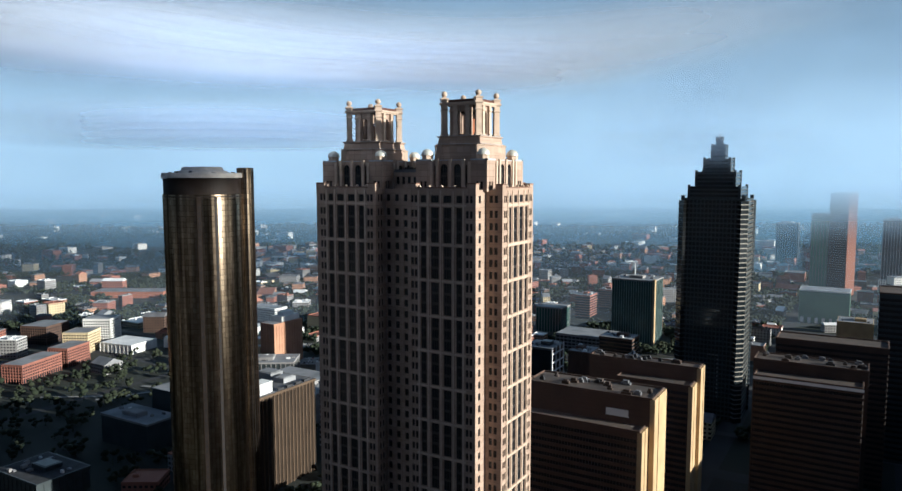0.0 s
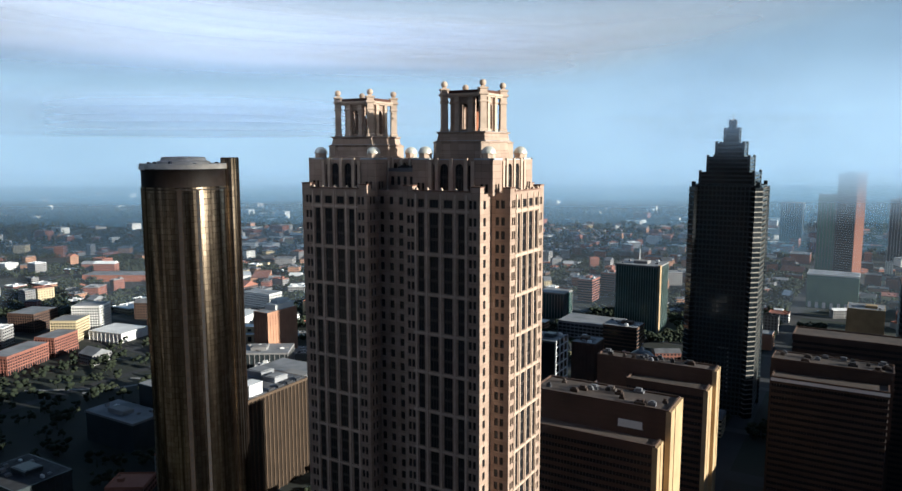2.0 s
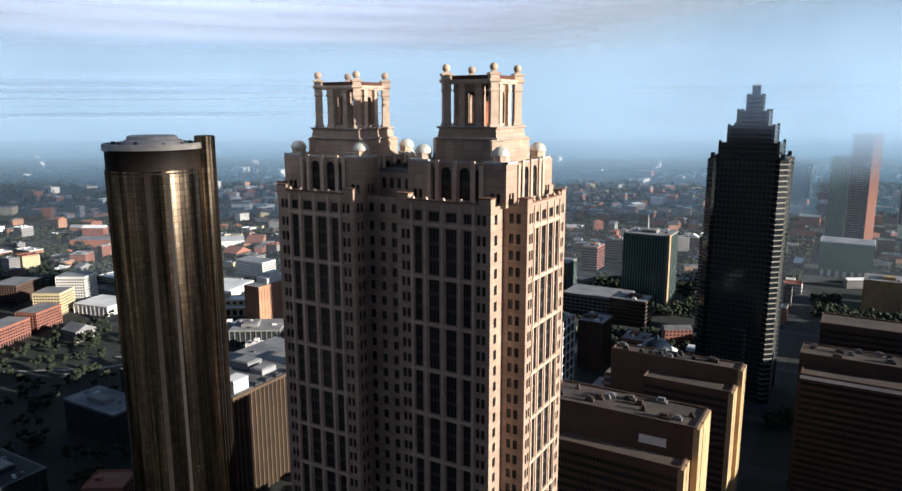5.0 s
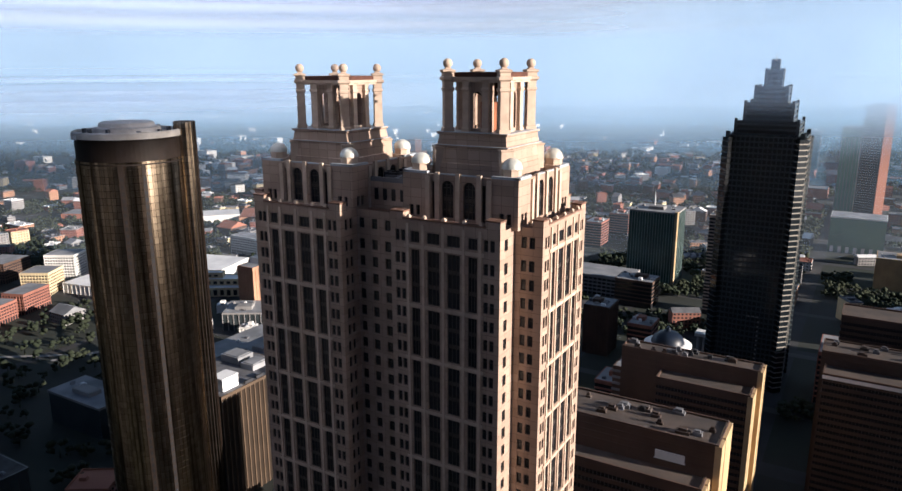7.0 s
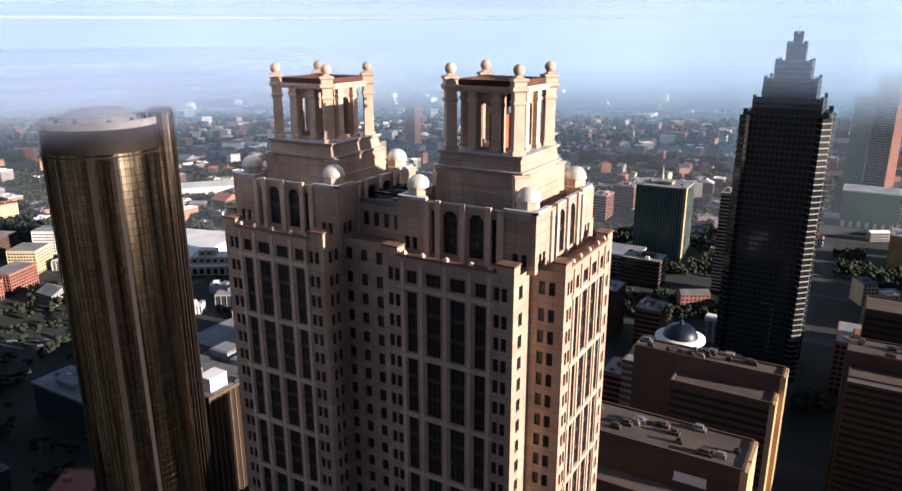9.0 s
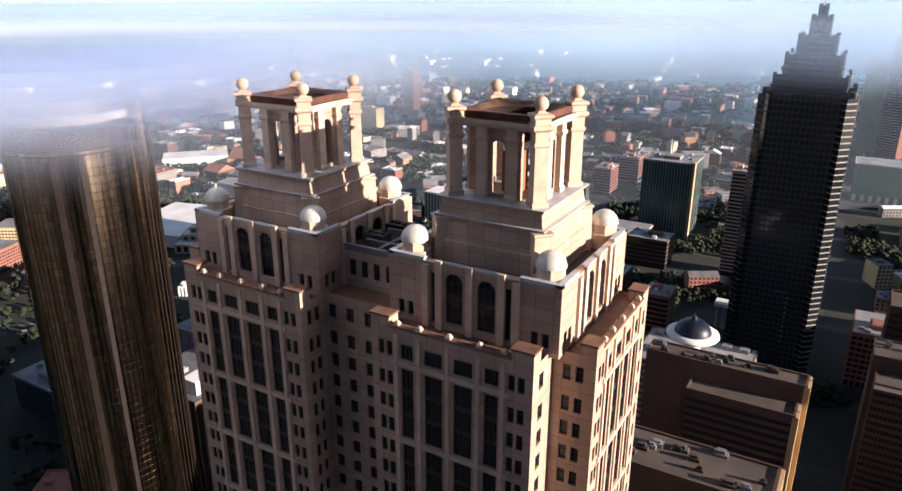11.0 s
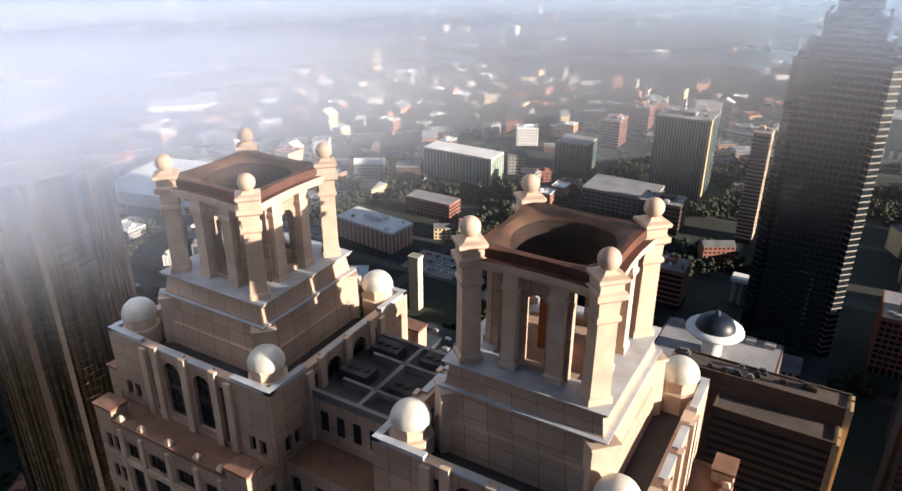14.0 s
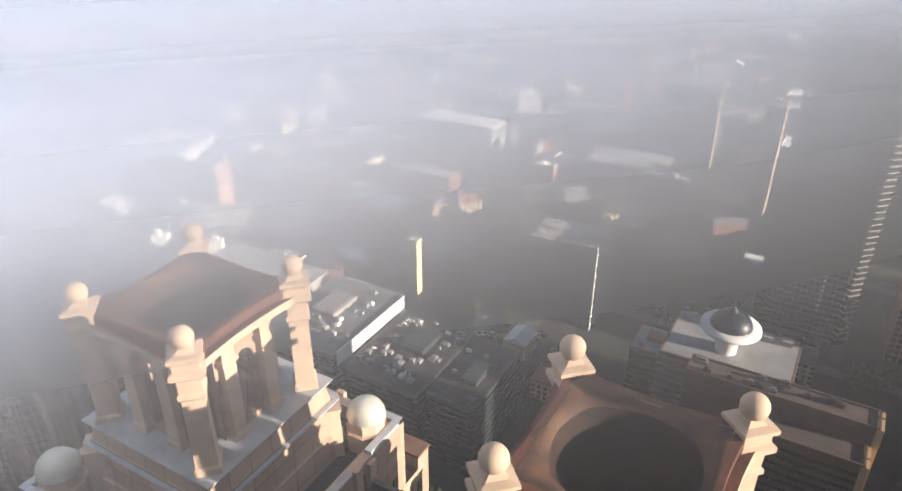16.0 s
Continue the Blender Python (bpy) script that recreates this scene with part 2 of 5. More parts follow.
# ---- mesh helpers ----
class Build:
    """Vertices and faces that become one mesh."""

    def __init__(self):
        self.v, self.f, self.m = [], [], []

    def face(self, points, mat=0):
        k = len(self.v)
        self.v += [tuple(p) for p in points]
        self.f.append(tuple(range(k, k + len(points))))
        self.m.append(mat)

    def box(self, x0, y0, z0, x1, y1, z1, mat=0, bottom=True):
        k = len(self.v)
        self.v += [(x0, y0, z0), (x1, y0, z0), (x1, y1, z0), (x0, y1, z0), (x0, y0, z1), (x1, y0, z1), (x1, y1, z1), (x0, y1, z1)]
        fs = [(4, 5, 6, 7), (0, 1, 5, 4), (1, 2, 6, 5), (2, 3, 7, 6), (3, 0, 4, 7)] + ([(3, 2, 1, 0)] if bottom else [])
        self.f += [tuple(k + i for i in q) for q in fs]
        self.m += [mat] * len(fs)

    def loft(self, rings, mat=0, cap=True, bottom=False):
        """Rings of equally many points, joined in turn."""
        k, n = len(self.v), len(rings[0])
        for r in rings:
            self.v += [tuple(p) for p in r]
        for a in range(len(rings) - 1):
            for i in range(n):
                j = (i + 1) % n
                self.f.append((k + a * n + i, k + a * n + j, k + (a + 1) * n + j, k + (a + 1) * n + i))
                self.m.append(mat)
        if cap:
            self.f.append(tuple(k + (len(rings) - 1) * n + i for i in range(n)))
            self.m.append(mat)
        if bottom:
            self.f.append(tuple(k + i for i in reversed(range(n))))
            self.m.append(mat)

    def lathe(self, cx, cy, profile, n=16, mat=0, turn=0.0, cap=True):
        self.loft([[(cx + r * math.cos(turn + 2 * math.pi * i / n), cy + r * math.sin(turn + 2 * math.pi * i / n), z)
                    for i in range(n)] for r, z in profile], mat, cap)

    def grid(self, rows):
        """Rows of equally many points, joined into an open sheet that shares its points."""
        k, n = len(self.v), len(rows[0])
        for r in rows:
            self.v += [tuple(p) for p in r]
        for a in range(len(rows) - 1):
            for i in range(n - 1):
                self.f.append((k + a * n + i, k + a * n + i + 1, k + (a + 1) * n + i + 1, k + (a + 1) * n + i))
                self.m.append(0)

    def add(self, other, place, mat=0):
        k = len(self.v)
        self.v += [tuple(place @ Vector(p)) for p in other.v]
        self.f += [tuple(k + i for i in q) for q in other.f]
        self.m += [mat + i for i in other.m]

    def mesh(self, name, mats, smooth=False):
        me = bpy.data.meshes.new(name)
        me.from_pydata(self.v, [], self.f)
        for m in mats:
            me.materials.append(m)
        me.polygons.foreach_set("material_index", self.m)
        if smooth:
            me.polygons.foreach_set("use_smooth", [True] * len(self.f))
        me.update()
        return me


def square(cx, cy, h, z, turn=0.0):
    r = h * math.sqrt(2)
    return [(cx + r * math.cos(turn + math.pi * (0.25 + 0.5 * i)), cy + r * math.sin(turn + math.pi * (0.25 + 0.5 * i)), z) for i in range(4)]


def rect(x0, y0, x1, y1, z):
    return [(x0, y0, z), (x1, y0, z), (x1, y1, z), (x0, y1, z)]


def thing(name, x, y, z, label, category, group="", kind="", turn=0.0):
    ob = tagged(new(name), label, category, group, kind)
    ob.empty_display_size = 1
    ob.matrix_world = pose(x, y, z, 0, 0, turn)
    return ob


def part(name, b, mats, parent, label="", smooth=False, kind=""):
    """One mesh under a thing, its points given in the thing's own space."""
    ob = new(name, b.mesh(name, mats if isinstance(mats, (list, tuple)) else [mats], smooth))
    ob.parent = parent
    if label:
        ob["label"] = label
    if kind:
        ob["kind"] = kind
    return ob


def facade(wall, origin, u, n, width, z0, z1, columns, depth=0.45):
    """A wall from origin along u, with openings: columns of (from, to, [(z, z), ...], sort). Returns the openings."""
    origin, u, n = Vector(origin), Vector(u), Vector(n)

    def p(a, z, d=0.0):
        q = origin + u * a - n * d
        return (q.x, q.y, z)

    out, at = [], 0.0
    for a, b, holes, sort in sorted(columns):
        if a > at:
            wall.face([p(at, z0), p(a, z0), p(a, z1), p(at, z1)])
        at, low = b, z0
        for c, d in sorted(holes):
            wall.face([p(a, low), p(b, low), p(b, c), p(a, c)])
            wall.face([p(a, c), p(b, c), p(b, c, depth), p(a, c, depth)])
            wall.face([p(a, d, depth), p(b, d, depth), p(b, d), p(a, d)])
            wall.face([p(a, c, depth), p(a, d, depth), p(a, d), p(a, c)])
            wall.face([p(b, c), p(b, d), p(b, d, depth), p(b, c, depth)])
            out.append((origin + u * (a + b) / 2 - n * (depth - 0.02), u, n, b - a, c, d, sort))
            low = d
        wall.face([p(a, low), p(b, low), p(b, z1), p(a, z1)])
    if at < width:
        wall.face([p(at, z0), p(width, z0), p(width, z1), p(at, z1)])
    return out


WINDOWS = {}


def window_build(w, h, sort):
    """A window in its own space: x across, z up from its sill, the front towards -y. Material 0 glass, 1 frame."""
    b = Build()
    b.face([(-w / 2, 0, 0), (w / 2, 0, 0), (w / 2, 0, h), (-w / 2, 0, h)], 0)
    t, d = 0.09, 0.1
    b.box(-w / 2, -d, 0, -w / 2 + t, 0, h, 1)
    b.box(w / 2 - t, -d, 0, w / 2, 0, h, 1)
    if sort == "tall":
        lites = 3 if w > 2.2 else 2
        for i in range(1, lites):
            x = -w / 2 + w * i / lites
            b.box(x - 0.07, -d, 0, x + 0.07, 0, h, 1)
        for i in range(1, max(1, round(h / 4.2))):
            z = h * i / round(h / 4.2)
            b.box(-w / 2 + t, -d * 0.7, z - 0.45, w / 2 - t, 0, z + 0.45, 1)
    else:
        b.box(-w / 2 + t, -d, h * 0.62, w / 2 - t, 0, h * 0.62 + 0.07, 1)
    b.box(-w / 2, -d * 1.6, -0.02, w / 2, 0, 0.1, 1)
    return b


def put_windows(openings, parent, limit, name="window", mats=None):
    """The openings that the limit picks become windows of their own; the rest one joined part."""
    mats = mats or [GLASS, FRAME]
    rest = Build()
    made = 0
    for mid, u, n, w, c, d, sort in openings:
        key = (round(w, 2), round(d - c, 2), sort)
        if key not in WINDOWS:
            bb = window_build(key[0], key[1], sort)
            WINDOWS[key] = (bb, None)
        bb, me = WINDOWS[key]
        m = Matrix(((u.x, -n.x, 0, mid.x), (u.y, -n.y, 0, mid.y), (0, 0, 1, c), (0, 0, 0, 1)))
        if limit(mid, c) and made < 300:
            if me is None:
                me = bb.mesh(name, mats)
                WINDOWS[key] = (bb, me)
            ob = new(name, me)
            ob.parent = parent
            ob.matrix_local = m
            made += 1
        else:
            rest.add(bb, m)
    if rest.v:
        part("lower_glazing", rest, mats, parent, kind="stuff")

TEAL_RIB = material("grey_green_rib", (0.2, 0.26, 0.25), 0.5, 0.1, None, 0.1, 2.0, 0)
TAN_RIB = material("tan_ribbed_concrete", (0.105, 0.07, 0.042), 0.85, 0, (0.075, 0.05, 0.031), 0.1, 2.0, 0.2)
TAN_DARK = material("brown_glass_strip", (0.035, 0.024, 0.016), 0.4, 0, None, 0.1, 2.0, 0)

RIM_METAL = material("dull_bronze_rim", (0.62, 0.57, 0.5), 0.7, 0.0, (0.42, 0.38, 0.33), 0.2, 3.0, 0.05)
CORE_RED = material("red_brown_core", (0.28, 0.1, 0.04), 0.8, 0, (0.2, 0.07, 0.03), 0.4, 3.0, 0.15)
SLAB_ROOF = material("brown_gravel_roof", (0.1, 0.075, 0.06), 0.95, 0, (0.06, 0.05, 0.045), 0.1, 2.5, 0.3)
SUNLIT_RUST_WALL = material("sunlit_rust_wall", (0.1482, 0.0585, 0.0328), 0.9, 0, (0.14, 0.055, 0.032), 0.05, 1.0, 0.1)
DARK_FELT = material("black_roof_felt", (0.045, 0.045, 0.05), 0.9, 0, (0.025, 0.025, 0.028), 0.2, 2.5, 0.3)
STREET = material("worn_street", (0.075, 0.073, 0.07), 0.92, 0, (0.045, 0.045, 0.046), 0.02, 0.6, 0.1)
COPPER_RIM = material("red_brown_copper", (0.11, 0.045, 0.028), 0.75, 0.0, (0.06, 0.028, 0.02), 0.5, 5.0, 0.2, 0.15, 0.25)

# ---- ground, roads ----
def sheet(name, x0, y0, x1, y1, z, mat, label, category, kind="structure"):
    b = Build()
    b.face(rect(x0, y0, x1, y1, z))
    ob = new(name, b.mesh(name, [mat]))
    return tagged(ob, label, category, "", kind)


sheet("ground", -6000, -3000, 6000, 6000, 0, GROUND, "dark green and grey city ground with parks", "ground")
for i, (x0, y0, x1, y1) in enumerate([(-104, -600, -88, 2600), (-1900, 508, 900, 524), (-420, -300, -406, 2200), (-1700, 720, 1000, 732),
                                      (-1800, 1050, 1000, 1062), (-640, 200, -630, 2400), (-250, 280, -242, 1900), (20, -200, 34, 2200), (-900, 300, -888, 2000)]):
    sheet("road", x0, y0, x1, y1, 0.05 + 0.02 * i, ASPHALT, "dark asphalt street between the city blocks", "road")

for i in range(9):
    sheet("street", -1300, 596 + 118 * i, 300, 605 + 118 * i, 0.26 + 0.003 * i, STREET, "worn grey side street between low buildings", "street")
for i in range(11):
    sheet("street", -1240 + 121 * i, 530, -1231 + 121 * i, 1640, 0.29 + 0.003 * i, STREET, "worn grey side street between low buildings", "street")

# ---- fog ----
scene.cycles.transparent_max_bounces = 40

def fog_material(name, color, density, scale, base, low=None, clear=None, stretch=(1, 1, 1), rise=None, end=(800, 2300), through_=1.0, side=(), ragged=0.0):
    """Thin fog: a white scattering veil, thicker and thinner in drifting patches.
    low: heights between which it thins out upwards. clear: a point and the two distances between which it thickens.
    side: level directions, each with the two distances along it between which it thins out. ragged: metres by which its edge wanders."""
    m = bpy.data.materials.new(name)
    m.use_nodes = True
    n, l = m.node_tree.nodes, m.node_tree.links
    n.clear()
    g = n.new("ShaderNodeNewGeometry")
    mp = n.new("ShaderNodeMapping")
    mp.inputs["Scale"].default_value = stretch
    l.new(g.outputs["Position"], mp.inputs["Vector"])
    t = n.new("ShaderNodeTexNoise")
    t.inputs["Scale"].default_value, t.inputs["Detail"].default_value, t.inputs["Roughness"].default_value = scale, 0.5 if ragged else 3, 0.45
    l.new(mp.outputs["Vector"], t.inputs["Vector"])
    r = n.new("ShaderNodeMapRange")
    r.inputs["From Min"].default_value, r.inputs["From Max"].default_value = 0.3, 0.7
    r.inputs["To Min"].default_value, r.inputs["To Max"].default_value = base * density, density
    l.new(t.outputs["Fac"], r.inputs["Value"])
    alpha = r.outputs["Result"]

    def times(value):
        k = n.new("ShaderNodeMath")
        k.operation = "MULTIPLY"
        l.new(alpha, k.inputs[0])
        l.new(value, k.inputs[1])
        return k.outputs[0]

    if low:
        sp = n.new("ShaderNodeSeparateXYZ")
        l.new(g.outputs["Position"], sp.inputs[0])
        q = n.new("ShaderNodeMapRange")
        q.interpolation_type = "SMOOTHSTEP"
        q.inputs["From Min"].default_value, q.inputs["From Max"].default_value = low
        q.inputs["To Min"].default_value, q.inputs["To Max"].default_value = 1, 0
        l.new(sp.outputs["Z"], q.inputs["Value"])
        alpha = times(q.outputs["Result"])
    if rise:
        sp = n.new("ShaderNodeSeparateXYZ")
        l.new(g.outputs["Position"], sp.inputs[0])
        q = n.new("ShaderNodeMapRange")
        q.interpolation_type = "SMOOTHSTEP"
        q.inputs["From Min"].default_value, q.inputs["From Max"].default_value = rise
        l.new(sp.outputs["Z"], q.inputs["Value"])
        alpha = times(q.outputs["Result"])
    if clear:
        point, near, far = clear
        ds = n.new("ShaderNodeVectorMath")
        ds.operation = "DISTANCE"
        ds.inputs[1].default_value = point
        place = g.outputs["Position"]
        if ragged:
            mid, wander = n.new("ShaderNodeVectorMath"), n.new("ShaderNodeVectorMath")
            mid.operation, wander.operation = "SUBTRACT", "MULTIPLY_ADD"
            mid.inputs[1].default_value, wander.inputs[1].default_value = (0.5, 0.5, 0.5), (ragged, ragged, 0)
            l.new(t.outputs["Color"], mid.inputs[0])
            l.new(mid.outputs["Vector"], wander.inputs[0])
            l.new(place, wander.inputs[2])
            place = wander.outputs["Vector"]
        l.new(place, ds.inputs[0])
        q = n.new("ShaderNodeMapRange")
        q.interpolation_type = "SMOOTHSTEP"
        q.inputs["From Min"].default_value, q.inputs["From Max"].default_value = near, far
        l.new(ds.outputs["Value"], q.inputs["Value"])
        alpha = times(q.outputs["Result"])
        q = n.new("ShaderNodeMapRange")
        q.interpolation_type = "SMOOTHSTEP"
        q.inputs["From Min"].default_value, q.inputs["From Max"].default_value = end
        q.inputs["To Min"].default_value, q.inputs["To Max"].default_value = 1, 0
        l.new(ds.outputs["Value"], q.inputs["Value"])
        alpha = times(q.outputs["Result"])
    for towards, near, far in side:
        dt = n.new("ShaderNodeVectorMath")
        dt.operation = "DOT_PRODUCT"
        dt.inputs[1].default_value = towards
        l.new(g.outputs["Position"], dt.inputs[0])
        q = n.new("ShaderNodeMapRange")
        q.interpolation_type = "SMOOTHSTEP"
        q.inputs["From Min"].default_value, q.inputs["From Max"].default_value = near, far
        q.inputs["To Min"].default_value, q.inputs["To Max"].default_value = 1, 0
        l.new(dt.outputs["Value"], q.inputs["Value"])
        alpha = times(q.outputs["Result"])
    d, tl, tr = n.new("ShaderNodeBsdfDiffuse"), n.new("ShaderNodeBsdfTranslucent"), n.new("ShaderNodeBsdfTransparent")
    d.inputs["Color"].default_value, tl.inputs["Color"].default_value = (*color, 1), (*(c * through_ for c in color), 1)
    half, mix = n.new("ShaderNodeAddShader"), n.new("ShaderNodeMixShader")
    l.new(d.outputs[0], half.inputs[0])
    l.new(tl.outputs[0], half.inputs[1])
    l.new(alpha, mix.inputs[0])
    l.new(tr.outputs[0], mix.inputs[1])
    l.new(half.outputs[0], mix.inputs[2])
    out = n.new("ShaderNodeOutputMaterial")
    l.new(mix.outputs[0], out.inputs["Surface"])
    return m


# an upright see-through sheet whose blue tint stands in for distance haze
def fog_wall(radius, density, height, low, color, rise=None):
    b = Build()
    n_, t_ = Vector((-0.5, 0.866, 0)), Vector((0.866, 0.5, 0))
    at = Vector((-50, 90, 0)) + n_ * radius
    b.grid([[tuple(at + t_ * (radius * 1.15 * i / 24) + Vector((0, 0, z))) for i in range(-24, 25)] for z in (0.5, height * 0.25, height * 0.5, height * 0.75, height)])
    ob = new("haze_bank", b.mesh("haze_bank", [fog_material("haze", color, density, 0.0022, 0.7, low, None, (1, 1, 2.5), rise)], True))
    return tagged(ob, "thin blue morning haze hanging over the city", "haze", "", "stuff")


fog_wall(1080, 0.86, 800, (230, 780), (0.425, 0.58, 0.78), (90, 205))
# deeper blue sheets paint the haze over the farther city
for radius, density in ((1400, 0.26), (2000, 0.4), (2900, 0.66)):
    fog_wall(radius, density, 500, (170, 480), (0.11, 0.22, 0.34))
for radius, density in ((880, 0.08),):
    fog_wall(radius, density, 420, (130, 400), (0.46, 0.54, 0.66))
# last sheet: pale haze colour painted behind everything
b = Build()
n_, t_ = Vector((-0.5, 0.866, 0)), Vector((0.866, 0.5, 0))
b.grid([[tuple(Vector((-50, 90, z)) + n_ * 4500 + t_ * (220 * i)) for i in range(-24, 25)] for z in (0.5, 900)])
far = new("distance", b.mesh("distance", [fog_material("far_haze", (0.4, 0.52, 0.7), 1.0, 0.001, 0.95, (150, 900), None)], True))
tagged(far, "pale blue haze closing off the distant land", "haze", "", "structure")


def fog_deck(z, density, scale, cx, cy, start, near, wide, turn0, turn1, end, color=(0.74, 0.8, 0.93)):
    """A level fog bank: a wide sector that ends short of the tower."""
    b = Build()
    turns = [radians(turn0 + (turn1 - turn0) * i / 60) for i in range(61)]
    rows = []
    for r in [start + (end[1] - start) * i / 9 for i in range(10)]:
        pts = [(cx + r * math.cos(a), cy + r * math.sin(a)) for a in turns]
        rows.append([(x, y, z + 4 * noise.noise((x * 0.003, y * 0.003, z)) * min(1, (r - start) / 500)) for x, y in pts])
    b.grid(rows)
    ob = new("fog_bank", b.mesh("fog_bank", [fog_material("fog", color, density, scale, 0.86, None, ((cx, cy, z), near, wide), end=end, through_=0.85)], True))
    return tagged(ob, "flat bank of white morning fog at tower-top height", "fog", "", "stuff")


# thin wisps round the head of the stepped tower
for z, density in ((216.0, 0.04), (219.0, 0.05), (222.0, 0.06), (225.0, 0.07), (228.0, 0.07), (231.0, 0.07), (234.0, 0.07), (237.0, 0.07)):
    fog_deck(z, density, 0.009, -108, 515, 1, 0.1, 0.9, 0, 360, (30, 112), (0.5, 0.6, 0.74))
# and upright drifts before it
for gap in (46, 56):
    b = Build()
    at = Vector((-108 + 0.205 * gap, 515 - 0.979 * gap, 0))
    b.grid([[tuple(at + Vector((0.979, 0.205, 0)) * (8 * i) + Vector((0, 0, z))) for i in range(-10, 11)] for z in range(196, 312, 8)])
    mist = fog_material("mist", (0.52, 0.65, 0.82), 0.2, 0.02, 0.6, None, ((at.x, at.y, 238), 0.1, 0.9), (1, 1, 1), (204, 238), (2, 70))
    tagged(new("mist_drift", b.mesh("mist_drift", [mist], True)), "thin mist drifting before the stepped tower's spire", "mist", "", "stuff")
# and round the head of the round tower
for z in (224.0, 227.0, 230.0, 233.0, 236.0):
    fog_deck(z, 0.28, 0.004, -277, 252, 1, 0.1, 0.9, 0, 360, (30, 130), (0.7, 0.75, 0.84))


def cloud_sheet(z, density, near, wide, east=(0, 92), ragged=50.0):
    """One thin layer of the cloud base, which slopes up over the tower and thins out towards the east."""
    along, across = Vector((-0.5075, 0.8616, 0)), Vector((0.8616, 0.5075, 0))
    begin = 142 + (z - 247) * 3.69
    b = Build()
    b.grid([[tuple(along * (begin + 8 * f) + across * (8 * g) + Vector((0, 0, z))) for g in range(-38, 21)] for f in range(44)])
    hub = along * (begin - 14) + across * 12 + Vector((0, 0, z))
    mat = fog_material("cloud", (0.474, 0.495, 0.535), density * 1.02, 0.006, 0.93, None, (tuple(hub), near, wide), end=(130, 275), through_=1.25, side=((tuple(across), *east), (tuple(-along), -begin - 55, -begin - 2), (tuple(-across), 230, 300)), ragged=ragged)
    return tagged(new("cloud_layer", b.mesh("cloud_layer", [mat], True)), "thin layer of white cloud drifting over the tower", "cloud", "", "stuff")


for z, density, near, wide in ((246.0, 0.55, 109, 176), (250.0, 0.55, 113, 168), (254.0, 0.55, 109, 150), (257.5, 0.48, 108, 142), (260.5, 0.55, 90, 120),
                               (263.0, 0.5, 128, 220), (265.2, 0.4, 115, 190), (267.2, 0.14, 120, 156), (268.8, 0.32, 128, 206)):
    cloud_sheet(z, density, near, wide)
cloud_sheet(259.3, 0.38, 76, 140, (60, 160), 20)
cloud_sheet(264.2, 0.38, 50, 112, (50, 150), 14)
cloud_sheet(266.4, 0.36, 40, 98, (50, 150), 10)

# unseen low haze sheet to the east, added to brighten the round tower's reflections
b = Build()
b.grid([[(700, y, z) for y in range(-900, 1300, 100)] for z in (0.5, 40, 80, 120, 150)])
tagged(new("haze_bank", b.mesh("haze_bank", [fog_material("unseen_east_haze", (0.8, 0.8, 0.8), 0.85, 0.004, 0.7, (60, 148))], True)), "unseen low haze sheet added to brighten the hotel's reflections", "haze", "", "stuff")

# unseen plain blocks behind and beside the flight's start, added to cast shade
# they close the place, darken the streets and block low sky light
b = Build()
for x, y, hx, hy, h in ((60, -190, 40, 30, 250), (-70, -210, 35, 32, 285), (-190, -190, 38, 35, 225), (170, -170, 35, 40, 290), (270, -90, 30, 30, 240),
                        (-300, -140, 40, 35, 190), (330, -200, 45, 40, 300), (-420, -90, 40, 40, 150), (90, -330, 60, 50, 320), (-150, -340, 60, 50, 310),
                        (-520, -160, 45, 40, 170), (-620, -60, 40, 40, 130), (-280, -300, 60, 50, 240), (-430, -260, 50, 45, 210), (430, -120, 45, 45, 260),
                        (250, -330, 60, 50, 280), (420, -330, 60, 50, 250), (-130, -90, 25, 22, 120), (60, -80, 26, 24, 110), (-30, -95, 28, 26, 135),
                        (115, 60, 32, 50, 62), (110, 190, 30, 55, 70), (112, 320, 32, 52, 64), (108, 440, 28, 52, 72), (115, 570, 32, 54, 58), (112, 700, 30, 56, 60), (118, 840, 34, 60, 55),
                        (230, 120, 45, 60, 88), (240, 300, 48, 70, 96), (235, 480, 45, 70, 92), (245, 680, 50, 80, 84)):
    b.loft([rect(x - hx, y - hy, x + hx, y + hy, 0), rect(x - hx, y - hy, x + hx, y + hy, h)])
tagged(new("backdrop", b.mesh("backdrop", [material("unseen_shade_block_grey", (0.2, 0.19, 0.18), 0.8, 0, None, 0.02, 0.5, 0)])), "plain unseen grey blocks added behind to cast shade", "backdrop", "", "structure")

# ---- the twin-crowned granite tower ----
MID, YC = -149.3, 230.9
BANDS = [184.4 - 12.6 * k for k in range(14)]
tower = thing("office_tower", MID, YC, 0, "tall pink granite office tower with twin columned crowns", "skyscraper")
wall = Build()
openings = []


